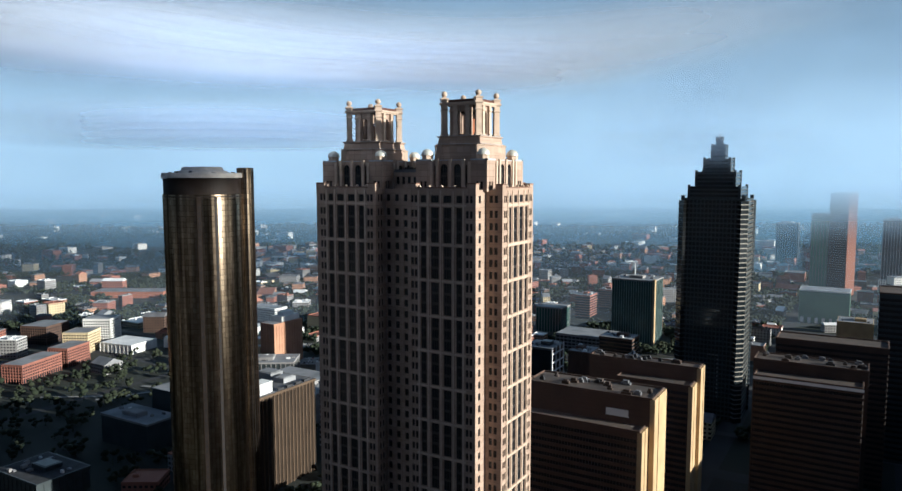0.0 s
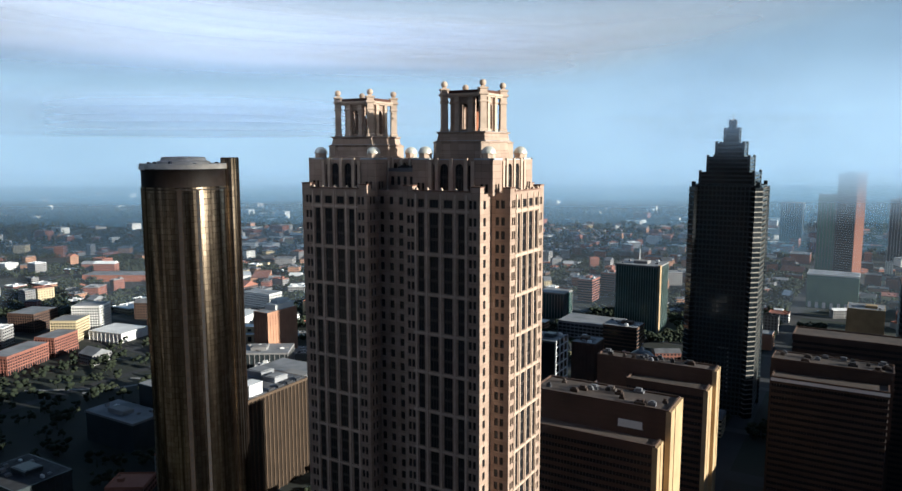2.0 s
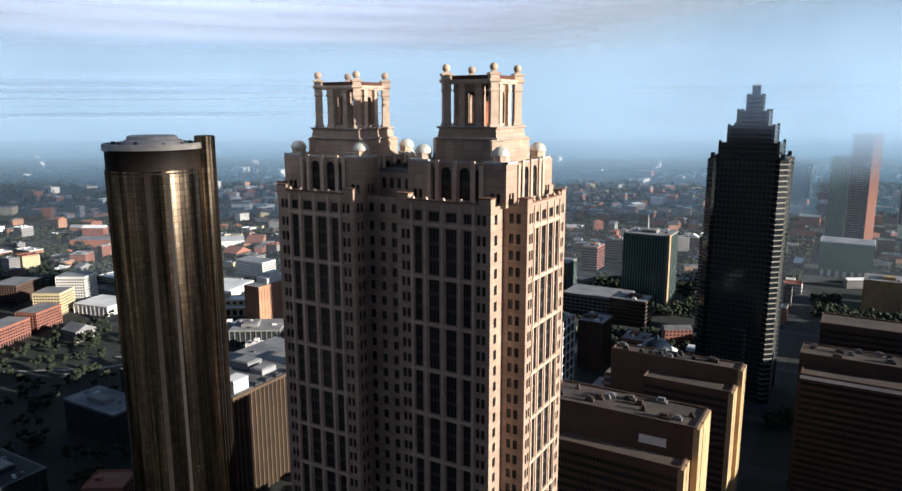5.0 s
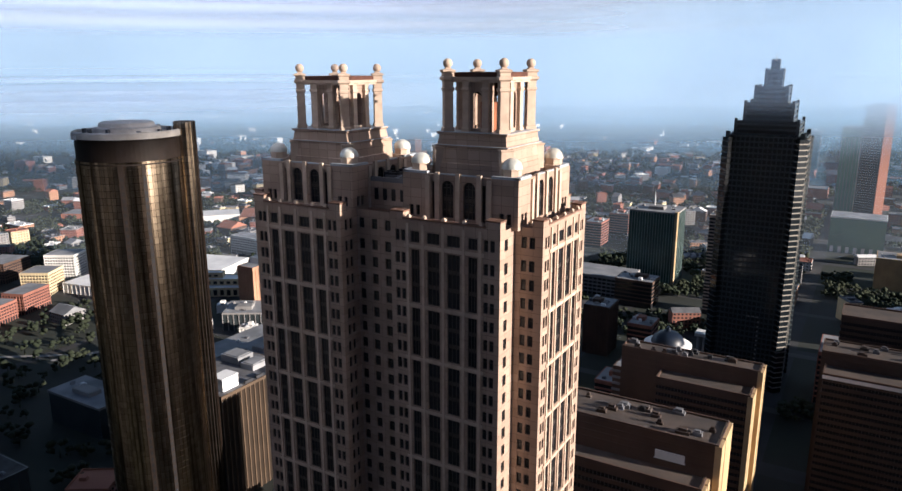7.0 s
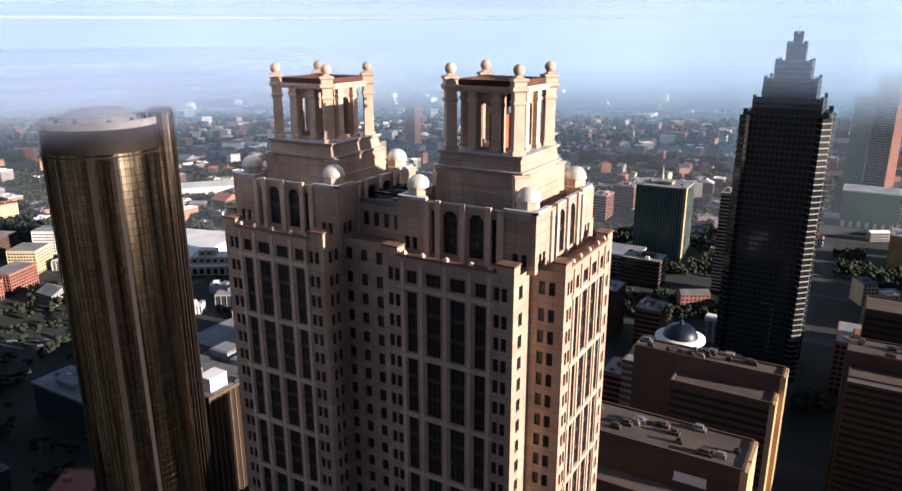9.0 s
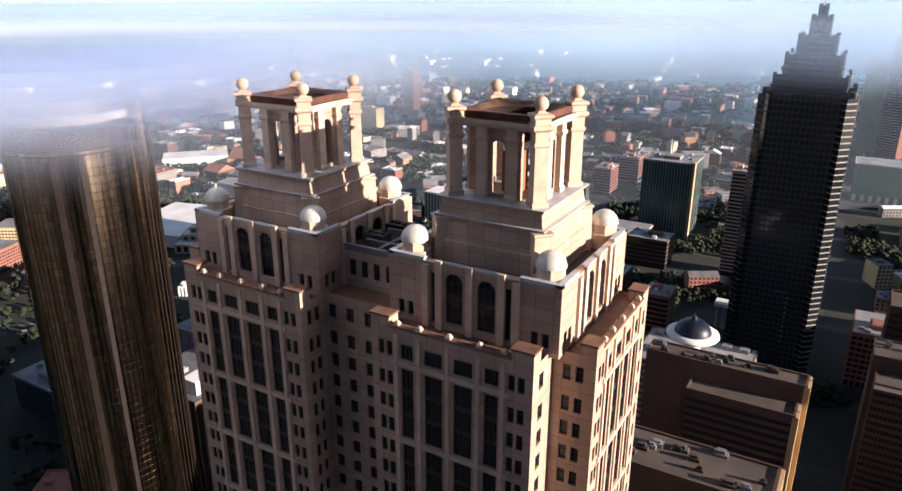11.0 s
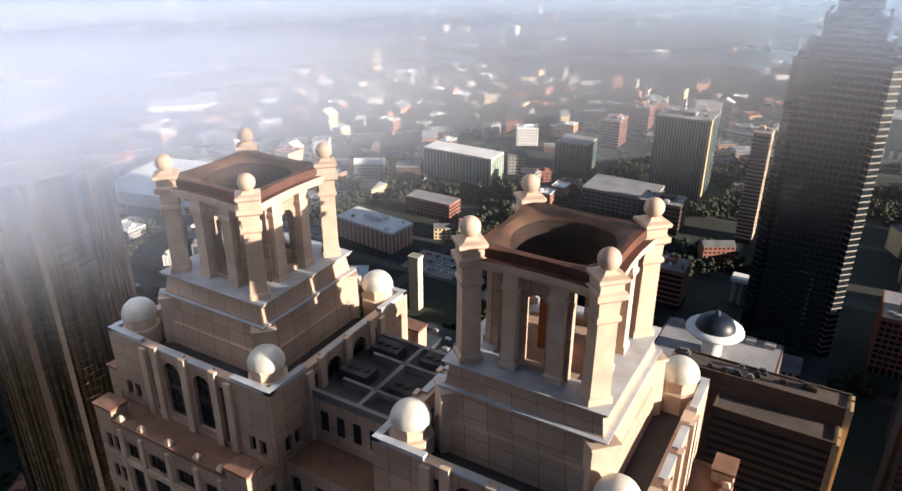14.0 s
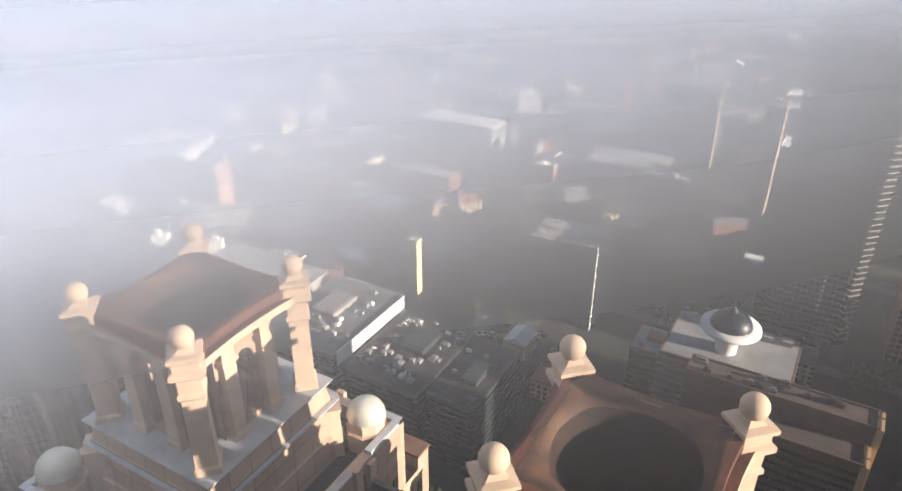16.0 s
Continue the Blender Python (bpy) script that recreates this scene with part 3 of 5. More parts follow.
def floors(width, layout):
    """Columns for a bay of that width: layout holds (from, to, sort) measured from the bay's middle for a 27.2 m bay."""
    cols = []
    for a, c, sort in layout:
        k = width / 27.2
        holes = [(198.9, 201.4)]
        for i, zb in enumerate(BANDS):
            top = BANDS[i - 1] if i else 197.9
            if sort == "tall":
                holes.append((zb + 0.65, top - 0.65))
            else:
                holes += [(zb + 4.2 * j + 1.0, zb + 4.2 * j + 3.5) for j in range(3)]
        cols.append((width / 2 + a * k, width / 2 + c * k, holes, sort))
    return cols


BAY = [(-12.35, -11.25, "small"), (-10.85, -9.75, "small"), (-8.3, -6.05, "tall"), (-4.1, -0.95, "tall"),
       (0.95, 4.1, "tall"), (6.05, 8.3, "tall"), (9.75, 10.85, "small"), (11.25, 12.35, "small")]
TOP = 203.4
INNER, OUTER, SIDE = 7.1, 34.3, 40.8          # half widths from the tower's middle
FRONT, NOTCH, REC = -19.4, -12.5, -13.2        # depths from the tower's middle


def side_cols(width, at):
    return [(a, c, [h for s in [(198.9, 201.4)] + [(zb + 4.2 * j + 1.0, zb + 4.2 * j + 3.5) for zb in BANDS for j in range(3)] for h in [s]], "small") for a, c in at]


for face in (-1, 1):                            # front and back
    def run(x0, x1, y, cols):
        # a wall at depth y from x0 to x1, seen from outside
        if face == -1:
            return facade(wall, (x0, y, 0), (1, 0, 0), (0, -1, 0), x1 - x0, 0, TOP, cols)
        return facade(wall, (-x0, -y, 0), (-1, 0, 0), (0, 1, 0), x1 - x0, 0, TOP, cols)

    openings += run(-OUTER, -INNER, FRONT, floors(OUTER - INNER, BAY))
    openings += run(INNER, OUTER, FRONT, floors(OUTER - INNER, BAY))
    openings += run(-INNER, INNER, REC, side_cols(2 * INNER, [(0.6, 2.2), (4.4, 6.0), (8.2, 9.8), (12.0, 13.6)]))
    openings += run(OUTER, SIDE, NOTCH, side_cols(SIDE - OUTER, [(1.6, 2.8), (3.5, 4.7)]))
    openings += run(-SIDE, -OUTER, NOTCH, side_cols(SIDE - OUTER, [(1.8, 3.0), (3.7, 4.9)]))
for sx in (1, -1):
    # the long side bay and the short returns
    openings += facade(wall, (sx * SIDE, sx * NOTCH, 0), (0, sx, 0), (sx, 0, 0), -2 * NOTCH, 0, TOP, floors(-2 * NOTCH, BAY))
    for y0, y1 in ((FRONT, NOTCH), (-NOTCH, -FRONT)):
        a, c = (y0, y1) if sx > 0 else (y1, y0)
        openings += facade(wall, (sx * OUTER, a, 0), (0, sx, 0), (sx, 0, 0), y1 - y0, 0, TOP, side_cols(y1 - y0, [(2.0, 3.6)] if y0 < 0 else [(3.3, 4.9)]))
    for y0, y1 in ((FRONT, REC), (-REC, -FRONT)):
        a, c = (y0, y1) if sx < 0 else (y1, y0)
        openings += facade(wall, (sx * INNER, a, 0), (0, -sx, 0), (-sx, 0, 0), y1 - y0, 0, TOP, side_cols(y1 - y0, [(1.6, 2.7), (3.4, 4.5)]))
part("wall", wall, STONE, tower)
put_windows(openings, tower, lambda p, z: z > 152 and (p.y < NOTCH + 0.1 or p.x > OUTER) and p.x > INNER - 1)



def bar(name, mat, *size):
    q = Build()
    q.box(*size)
    return part(name, q, mat, tower)


for zb in [197.9 + 0.15] + BANDS:
    for s in (1, -1):
        for f in (1, -1):
            x0, x1 = (INNER + 3.6, OUTER - 3.6) if s > 0 else (-OUTER + 3.6, -INNER - 3.6)
            y = f * -FRONT
            bar("string_course", STONE_TRIM, x0, min(y, y + f * 0.22), zb - 0.42, x1, max(y, y + f * 0.22), zb + 0.42)
        x = s * SIDE
        bar("string_course", STONE_TRIM, min(x, x + s * 0.22), NOTCH + 3.4, zb - 0.42, max(x, x + s * 0.22), -NOTCH - 3.4, zb + 0.42)
for s in (1, -1):                               # slim piers between the tall windows
    for f in (1, -1):
        for a in (-9.0, -5.05, 0.0, 5.05, 9.0):
            x = s * (INNER + OUTER) / 2 + a
            y = f * -FRONT
            bar("pier", STONE_TRIM, x - 0.32, min(y, y + f * 0.3), 18, x + 0.32, max(y, y + f * 0.3), TOP - 0.3)
    for a in (-9.0, -5.05, 0.0, 5.05, 9.0):
        y, x = a * 25 / 27.2, s * SIDE
        bar("pier", STONE_TRIM, min(x, x + s * 0.3), y - 0.3, 18, max(x, x + s * 0.3), y + 0.3, TOP - 0.3)

deck = Build()
for x0, y0, x1, y1 in ((-OUTER, FRONT, -INNER, -FRONT), (INNER, FRONT, OUTER, -FRONT), (-SIDE, NOTCH, -OUTER, -NOTCH), (OUTER, NOTCH, SIDE, -NOTCH), (-INNER, REC, INNER, -REC)):
    deck.face(rect(x0, y0, x1, y1, TOP - 0.6))
part("roof_deck", deck, CAP_TILE, tower, "reddish brown roof terrace behind the parapet")


def parapet(name, x0, y0, x1, y1, high, thick, mat, n_out):
    """A parapet along an edge, with a coping that overhangs a little."""
    q = Build()
    dx, dy = n_out
    ax0, ax1 = sorted((x0, x1 - dx * thick if dx else x1))
    ay0, ay1 = sorted((y0, y1 - dy * thick if dy else y1))
    q.box(ax0, ay0, TOP, ax1, ay1, high, 0)
    q.box(ax0 - 0.15, ay0 - 0.15, high, ax1 + 0.15, ay1 + 0.15, high + 0.35, 1)
    return part(name, q, [STONE, mat], tower)


for s in (1, -1):
    for f in (1, -1):
        y = f * -FRONT
        xa, xb = s * INNER, s * OUTER
        inn, out = s * (INNER + 3.4), s * (OUTER - 3.4)
        parapet("parapet", min(inn, out), y, max(inn, out), y, 203.9, 1.0, CAP_TILE, (0, f))
        for xc0, xc1 in ((xa, inn), (out, xb)):
            parapet("corner_parapet", min(xc0, xc1), y, max(xc0, xc1), y, 205.3, 2.4, CAP_TILE, (0, f))
        for a in (-9.0, -5.05, 0.0, 5.05, 9.0):
            x = s * (INNER + OUTER) / 2 + a
            q = Build()
            yy = y - f * 0.45
            q.loft([square(x, yy, 0.42, 204.25), square(x, yy, 0.42, 204.6), square(x, yy, 0.15, 205.0)])
            part("finial", q, STONE_TRIM, tower)
    x = s * SIDE
    parapet("parapet", x, NOTCH + 3.0, x, -NOTCH - 3.0, 203.9, 1.0, CAP_TILE, (s, 0))
    for y0, y1 in ((NOTCH, NOTCH + 3.0), (-NOTCH - 3.0, -NOTCH)):
        parapet("corner_parapet", x, y0, x, y1, 205.0, 2.4, CAP_TILE, (s, 0))
    for a in (-9.0, -5.05, 0.0, 5.05, 9.0):
        q = Build()
        q.loft([square(x - s * 0.45, a * 0.92, 0.42, 204.25), square(x - s * 0.45, a * 0.92, 0.42, 204.6), square(x - s * 0.45, a * 0.92, 0.15, 205.0)])
        part("finial", q, STONE_TRIM, tower)

# the recessed middle, one storey higher, with its roof plant
q = Build()
q.box(-INNER - 2, REC + 5.5, TOP - 0.6, INNER + 2, -REC - 5.5, 209.4, 0)
q.face(rect(-INNER - 1.9, REC + 5.6, INNER + 1.9, -REC - 5.6, 209.42), 1)
part("link_block", q, [STONE, DARK_FELT], tower)
for i in range(5):
    bar("link_window", GLASS, -5.6 + 2.5 * i, REC + 5.38, 205.0, -4.5 + 2.5 * i, REC + 5.5, 207.8)
for x0, y0, x1, y1 in ((-9.0, REC + 5.5, 9.0, REC + 6.1), (-9.0, -REC - 6.1, 9.0, -REC - 5.5), (-0.3, REC + 6.1, 0.3, -REC - 6.1), (-5.0, -4.0, 5.0, -3.5), (-5.0, 2.6, 5.0, 3.1)):
    bar("roof_wall", ROOF_GREY, x0, y0, 209.4, x1, y1, 210.5)
for x0, y0 in ((-6.2, -3.0), (1.5, -3.2), (-6.0, 3.4), (1.6, 3.8)):
    q = Build()
    q.box(x0, y0, 209.4, x0 + 4.2, y0 + 2.6, 211.0)
    for i in range(3):
        q.lathe(x0 + 0.8 + 1.3 * i, y0 + 1.3, [(0.5, 211.0), (0.5, 211.35)], 10)
    part("cooling_unit", q, DARK_FELT, tower)

# the two crowns
T0, T1, HT = TOP - 0.6, 213.4, 14.3
ARCH_Z0, ARCH_Z1 = 205.4, 211.4


def crown(cx, lift):
    """The set-back storey with arched windows, its four domes, and the open belvedere on top."""
    w = Build()
    open_ = []
    for k in range(4):
        u = Vector((math.cos(k * math.pi / 2), math.sin(k * math.pi / 2), 0))
        n = Vector((u.y, -u.x, 0))
        org = Vector((cx, 0, 0)) - u * HT + n * HT
        cols = [(1.6, 2.7, [(T0 + 1.0, T0 + 3.4)], "small"), (3.3, 4.4, [(T0 + 1.0, T0 + 3.4)], "small"),
                (7.6, 8.6, [(T0 + 0.8, T1 - 1.6)], "tall"), (10.1, 13.1, [(T0 + 1.2, T1 - 1.2)], "arch"),
                (15.5, 18.5, [(T0 + 1.2, T1 - 1.2)], "arch"), (20.0, 21.0, [(T0 + 0.8, T1 - 1.6)], "tall"),
                (24.2, 25.3, [(T0 + 1.0, T0 + 3.4)], "small"), (25.9, 27.0, [(T0 + 1.0, T0 + 3.4)], "small")]
        got = facade(w, org, u, n, 2 * HT, T0, T1, cols, 0.6)
        for mid, uu, nn, ww, c, d, sort in got:
            if sort == "arch":
                base = mid + nn * 0.58             # stone round the arch's head
                r = ww / 2
                zs = d - r
                for i in range(10):
                    a0, a1 = math.pi * i / 10, math.pi * (i + 1) / 10
                    p0, p1 = base + uu * (r * math.cos(a0)), base + uu * (r * math.cos(a1))
                    w.face([(p0.x, p0.y, zs + r * math.sin(a0)), (p0.x, p0.y, d), (p1.x, p1.y, d), (p1.x, p1.y, zs + r * math.sin(a1))])
                    q0, q1 = p0 - nn * 0.5, p1 - nn * 0.5
                    w.face([(p0.x, p0.y, zs + r * math.sin(a0)), (p1.x, p1.y, zs + r * math.sin(a1)), (q1.x, q1.y, zs + r * math.sin(a1)), (q0.x, q0.y, zs + r * math.sin(a0))])
        open_ += got
    part("crown_storey", w, STONE, tower)
    for mid, u, n, ww, c, d, sort in open_:
        key = (round(ww, 2), round(d - c, 2), "crown" + sort)
        if key not in WINDOWS:
            bb = window_build(key[0], key[1], "tall" if sort == "arch" else "small")
            if sort == "arch":
                for i in range(1, 5):
                    z = key[1] * i / 5
                    bb.box(-ww / 2, -0.1, z - 0.06, ww / 2, 0, z + 0.06, 1)
            WINDOWS[key] = (bb, bb.mesh("arched_window" if sort == "arch" else "window", [GLASS, FRAME]))
        ob = new("arched_window" if sort == "arch" else "window", WINDOWS[key][1])
        ob.parent = tower
        ob.matrix_local = Matrix(((u.x, -n.x, 0, mid.x), (u.y, -n.y, 0, mid.y), (0, 0, 1, c), (0, 0, 0, 1)))
    # relief: buttresses beside the arches, coping, inner roof
    q = Build()
    for k in range(4):
        u = Vector((math.cos(k * math.pi / 2), math.sin(k * math.pi / 2), 0))
        n = Vector((u.y, -u.x, 0))
        for a in (-5.2, 0.0, 5.2, -7.6, 7.6):
            c0 = Vector((cx, 0, 0)) + n * (HT + 0.15) + u * a
            x0, x1 = sorted((c0.x - abs(u.x) * 0.55 - abs(n.x) * 0.3, c0.x + abs(u.x) * 0.55 + abs(n.x) * 0.3))
            y0, y1 = sorted((c0.y - abs(u.y) * 0.55 - abs(n.y) * 0.3, c0.y + abs(u.y) * 0.55 + abs(n.y) * 0.3))
            q.box(x0, y0, T0, x1, y1, T1 + (0.5 if abs(a) < 6 else -0.4))
        for a0, a1, hh in ((-HT, -7.9, 0.55), (7.9, HT, 0.55), (-4.6, -0.6, 0.25), (0.6, 4.6, 0.25)):
            m0 = Vector((cx, 0, 0)) + n * HT + u * a0
            m1 = Vector((cx, 0, 0)) + n * (HT - 0.9) + u * a1
            q.box(min(m0.x, m1.x), min(m0.y, m1.y), T1 + 0.005, max(m0.x, m1.x), max(m0.y, m1.y), T1 + hh + 0.012 * k, 1)
        for d0, d1, low in ((0.03, 0.64, 1.1), (0.64, 1.3, 2.2)):       # the parapet's body and its inner face
            m0 = Vector((cx, 0, 0)) + n * (HT - d0) - u * (HT - d0)
            m1 = Vector((cx, 0, 0)) + n * (HT - d1) + u * (HT - d1)
            q.box(min(m0.x, m1.x), min(m0.y, m1.y), T1 - low, max(m0.x, m1.x), max(m0.y, m1.y), T1 - 0.004)
    part("crown_coping", q, [STONE_TRIM, LEAD_PALE], tower, "pale lead coping and stone buttresses of the crown storey")
    q = Build()
    q.face(rect(cx - HT + 0.1, -HT + 0.1, cx + HT - 0.1, HT - 0.1, T1 - 2.1))
    part("crown_roof", q, DARK_FELT, tower, "dark sunken roof of the crown storey")
    for sx in (1, -1):
        for sy in (1, -1):
            dx, dy = cx + sx * 11.3, sy * 11.3
            d = Build()
            d.lathe(dx, dy, [(2.5, T1 - 2.1), (2.5, T1 + 0.4), (2.05, T1 + 0.5), (2.05, T1 + 1.7), (2.3, T1 + 1.8), (2.3, T1 + 2.05)], 8, turn=math.pi / 8)
            drum = part("dome_drum", d, STONE_TRIM, tower)
            d = Build()
            prof = [(2.25 * math.cos(a), T1 + 2.05 + 2.2 * math.sin(a)) for a in [i * math.pi / 2 / 9 for i in range(9)]] + [(0.02, T1 + 4.26)]
            d.lathe(dx, dy, prof, 20)
            dome = part("dome", d, DOME_METAL, drum, "pale metal dome", True)
    # stepped pedestal
    q = Build()
    z = lift
    q.loft([square(cx, 0, h, zz) for h, zz in ((9.7, T1 - 2.15), (9.4, 214.4 + z), (9.1, 214.6 + z), (8.75, 217.8 + z), (9.05, 218.0 + z), (9.05, 218.35 + z),
                                               (8.6, 218.6 + z), (8.3, 220.6 + z), (8.7, 220.8 + z), (8.7, 221.2 + z))])
    part("pedestal", q, STONE, tower, "stepped stone pedestal")
    for h0, h1, zz in ((8.55, 9.3, 218.36), (5.0, 8.95, 221.21)):        # lead flashings on the two ledges
        q = Build()
        a, c = square(cx, 0, h0, zz + z + 0.14), square(cx, 0, h1, zz + z + 0.1)
        q.loft([square(cx, 0, h1, zz + z), c, a], cap=False)
        part("ledge_flashing", q, LEAD_PALE, tower, "pale blue-grey lead flashing on a ledge")
    for k in range(4):
        q = Build()
        a = math.pi * (0.25 + 0.5 * k)
        c0 = (cx + 11.6 * math.cos(a), 11.6 * math.sin(a))
        q.loft([square(*c0, h, zz, math.pi / 4) for h, zz in ((1.5, T1 - 2.1), (1.35, 217.6 + z), (1.55, 217.8 + z), (1.55, 218.1 + z))])
        part("corner_block", q, STONE_TRIM, tower)
    # belvedere: four diagonal posts, and between them walls with arched openings and pilasters
    for k in range(4):
        a = math.pi * (0.25 + 0.5 * k)
        px, py = cx + 9.75 * math.cos(a), 9.75 * math.sin(a)
        q = Build()
        q.loft([square(px, py, h, zz + z, math.pi / 4) for h, zz in ((1.25, 221.2), (1.25, 222.0), (1.02, 222.2), (0.98, 230.0), (1.2, 230.3), (1.2, 230.7),
                                                                      (1.0, 230.9), (1.05, 232.2), (1.5, 232.6), (1.5, 233.1), (1.15, 233.3), (1.15, 234.0), (1.45, 234.3), (1.45, 234.65), (0.8, 234.8), (0.45, 235.15))])
        post = part("corner_post", q, STONE_TRIM, tower)
        d = Build()
        d.lathe(px, py, [(1.05 * math.sin(t) + 0.01, 236.05 + z - 1.05 * math.cos(t)) for t in [i * math.pi / 12 for i in range(13)]], 20)
        part("ball", d, STONE_TRIM, post, "stone ball finial", True)
    for k in range(4):
        u = Vector((math.cos(k * math.pi / 2), math.sin(k * math.pi / 2), 0))
        n = Vector((u.y, -u.x, 0))
        w = Build()
        c0 = Vector((cx, 0, 0)) + n * 6.0
        got = facade(w, c0 - u * 3.7, u, n, 7.4, 221.2 + z, 233.2 + z, [(2.55, 4.85, [(222.0 + z, 230.0 + z)], "arch")], 0.9)
        for mid, uu, nn, ww, c, d, sort in got:
            if sort == "arch":
                base = mid + nn * 0.86
                r, zs = ww / 2, d - ww / 2
                for i in range(8):
                    a0, a1 = math.pi * i / 8, math.pi * (i + 1) / 8
                    p0, p1 = base + uu * (r * math.cos(a0)), base + uu * (r * math.cos(a1))
                    w.face([(p0.x, p0.y, zs + r * math.sin(a0)), (p0.x, p0.y, d), (p1.x, p1.y, d), (p1.x, p1.y, zs + r * math.sin(a1))])
        # the wall's inner face, with the same openings
        facade(w, c0 + u * 3.7 - n * 0.9, -u, -n, 7.4, 221.2 + z, 233.2 + z, [(2.55, 4.85, [(222.0 + z, 230.0 + z)], "arch")], 0.02)
        for e in (-3.7, 3.7):                    # the wall's ends
            a, c = c0 + u * e, c0 + u * e - n * 0.9
            w.face([(a.x, a.y, 221.2 + z), (c.x, c.y, 221.2 + z), (c.x, c.y, 233.2 + z), (a.x, a.y, 233.2 + z)])
        part("belvedere_wall", w, STONE, tower, "stone wall with a narrow arched opening")
        for a in (-2.45, 2.45):
            p = Vector((cx, 0, 0)) + n * 6.05 + u * a
            q = Build()
            q.loft([square(p.x, p.y, h, zz + z) for h, zz in ((0.95, 221.2), (0.95, 222.0), (0.78, 222.2), (0.75, 230.0), (0.98, 230.3), (0.98, 230.7), (0.8, 230.9), (0.8, 232.0), (1.15, 232.5), (1.15, 233.0))])
            part("pilaster", q, STONE_TRIM, tower)
        # concave cornice and the curved parapet over it
        q = Build()
        for i in range(8):
            t0, t1 = -1 + i / 4, -1 + (i + 1) / 4
            def at(t, d):
                v = Vector((cx, 0, 0)) + u * (t * 5.7) + n * (6.1 + 0.4 * t * t + d)
                return v
            a0, a1, b0, b1 = at(t0, 0.85), at(t1, 0.85), at(t0, -0.35), at(t1, -0.35)
            for (za, zb, o0, o1) in ((232.0, 232.5, 0.0, 0.0), (232.5, 233.15, 0.35, 0.0), (233.15, 234.15, -0.45, 0.0)):
                e0, e1 = a0 + n * o0, a1 + n * o0
                q.face([(e0.x, e0.y, za + z), (e1.x, e1.y, za + z), (e1.x, e1.y, zb + z), (e0.x, e0.y, zb + z)], 1 if za > 233 else 0)
                q.face([(e0.x, e0.y, zb + z), (e1.x, e1.y, zb + z), (b1.x, b1.y, zb + z), (b0.x, b0.y, zb + z)], 1)
                q.face([(e1.x, e1.y, za + z), (e0.x, e0.y, za + z), (b0.x, b0.y, za + z), (b1.x, b1.y, za + z)])
                q.face([(b1.x, b1.y, za + z), (b0.x, b0.y, za + z), (b0.x, b0.y, zb + z), (b1.x, b1.y, zb + z)])
        part("cornice", q, [STONE_TRIM, COPPER_RIM], tower, "curved stone cornice with a brown metal top")
    # the open bowl inside the cornice: sloping copper apron, round well coloured dark for shade
    def ring(k, r, zz):
        # an outline of 32 points that turns from a square (k = 0) into a circle (k = 1)
        pts = []
        for i in range(32):
            a = 2 * math.pi * i / 32
            c, s_ = math.cos(a), math.sin(a)
            f = (1 - k) / max(abs(c), abs(s_)) + k
            pts.append((cx + r * f * c, r * f * s_, zz + z))
        return pts

    q = Build()
    q.loft([ring(0.0, 6.0, 234.16), ring(0.08, 5.8, 234.16), ring(0.4, 5.5, 233.9), ring(0.8, 5.2, 233.4)], cap=False)
    part("copper_apron", q, COPPER_LIP, tower, "sloping orange-brown copper apron round the bowl", True)
    q = Build()
    q.loft([ring(0.8, 5.2, 233.4), ring(0.95, 5.0, 232.9), ring(1.0, 4.7, 231.9), ring(1.0, 4.1, 230.6), ring(1.0, 3.2, 229.6), ring(1.0, 2.0, 229.0), ring(1.0, 0.8, 228.8)], cap=True)
    part("roof_bowl", q, COPPER_BOWL, tower, "deep brown copper roof bowl darkened for its shade", True)
    q = Build()
    q.lathe(cx + 0.6, -0.8, [(0.5, 228.7 + z), (0.5, 229.6 + z), (0.65, 229.65 + z), (0.6, 229.9 + z), (0.1, 230.05 + z)], 12)
    part("roof_vent", q, ROOF_LIGHT, tower, "small pale roof vent")
    q = Build()
    q.box(cx - 1.5, -1.5, 221.2 + z, cx + 1.5, 1.5, 227.6 + z)
    part("inner_core", q, CORE_RED, tower, "reddish inner core behind the arches")


crown(21.5, 0.9)
crown(-21.5, -0.1)

# ---- the round bronze-glass hotel tower ----
hotel = thing("round_hotel_tower", -335.3, 287.3, 0, "tall round hotel tower of bronze mirror glass", "skyscraper")
R = 22.0
N = 72
q = Build()
rings = []
z = 0.0
while z < 196.5:                                # a slight step at each floor line
    for zz, r in ((z, R), (z + 2.55, R), (z + 2.6, R - 0.12), (z + 2.95, R - 0.12)):
        rings.append([(r * math.cos(2 * math.pi * i / N), r * math.sin(2 * math.pi * i / N), zz) for i in range(N)])
    z += 3.0
q.loft(rings, 0, False)
part("glass_drum", q, BRONZE, hotel, "bronze mirror glass in many flat facets")
for i in range(N):
    a = 2 * math.pi * (i + 0.5) / N
    c, s = math.cos(a), math.sin(a)
    rr = R * math.cos(math.pi / N)
    p = [(c * (rr + d) - s * w, s * (rr + d) + c * w) for d, w in ((0.0, -0.02), (0.04, -0.02), (0.04, 0.02), (0.0, 0.02))]
    q = Build()
    q.loft([[(x, y, 2) for x, y in p], [(x, y, 196.5) for x, y in p]])
    part("mullion", q, FRAME, hotel)
q = Build()
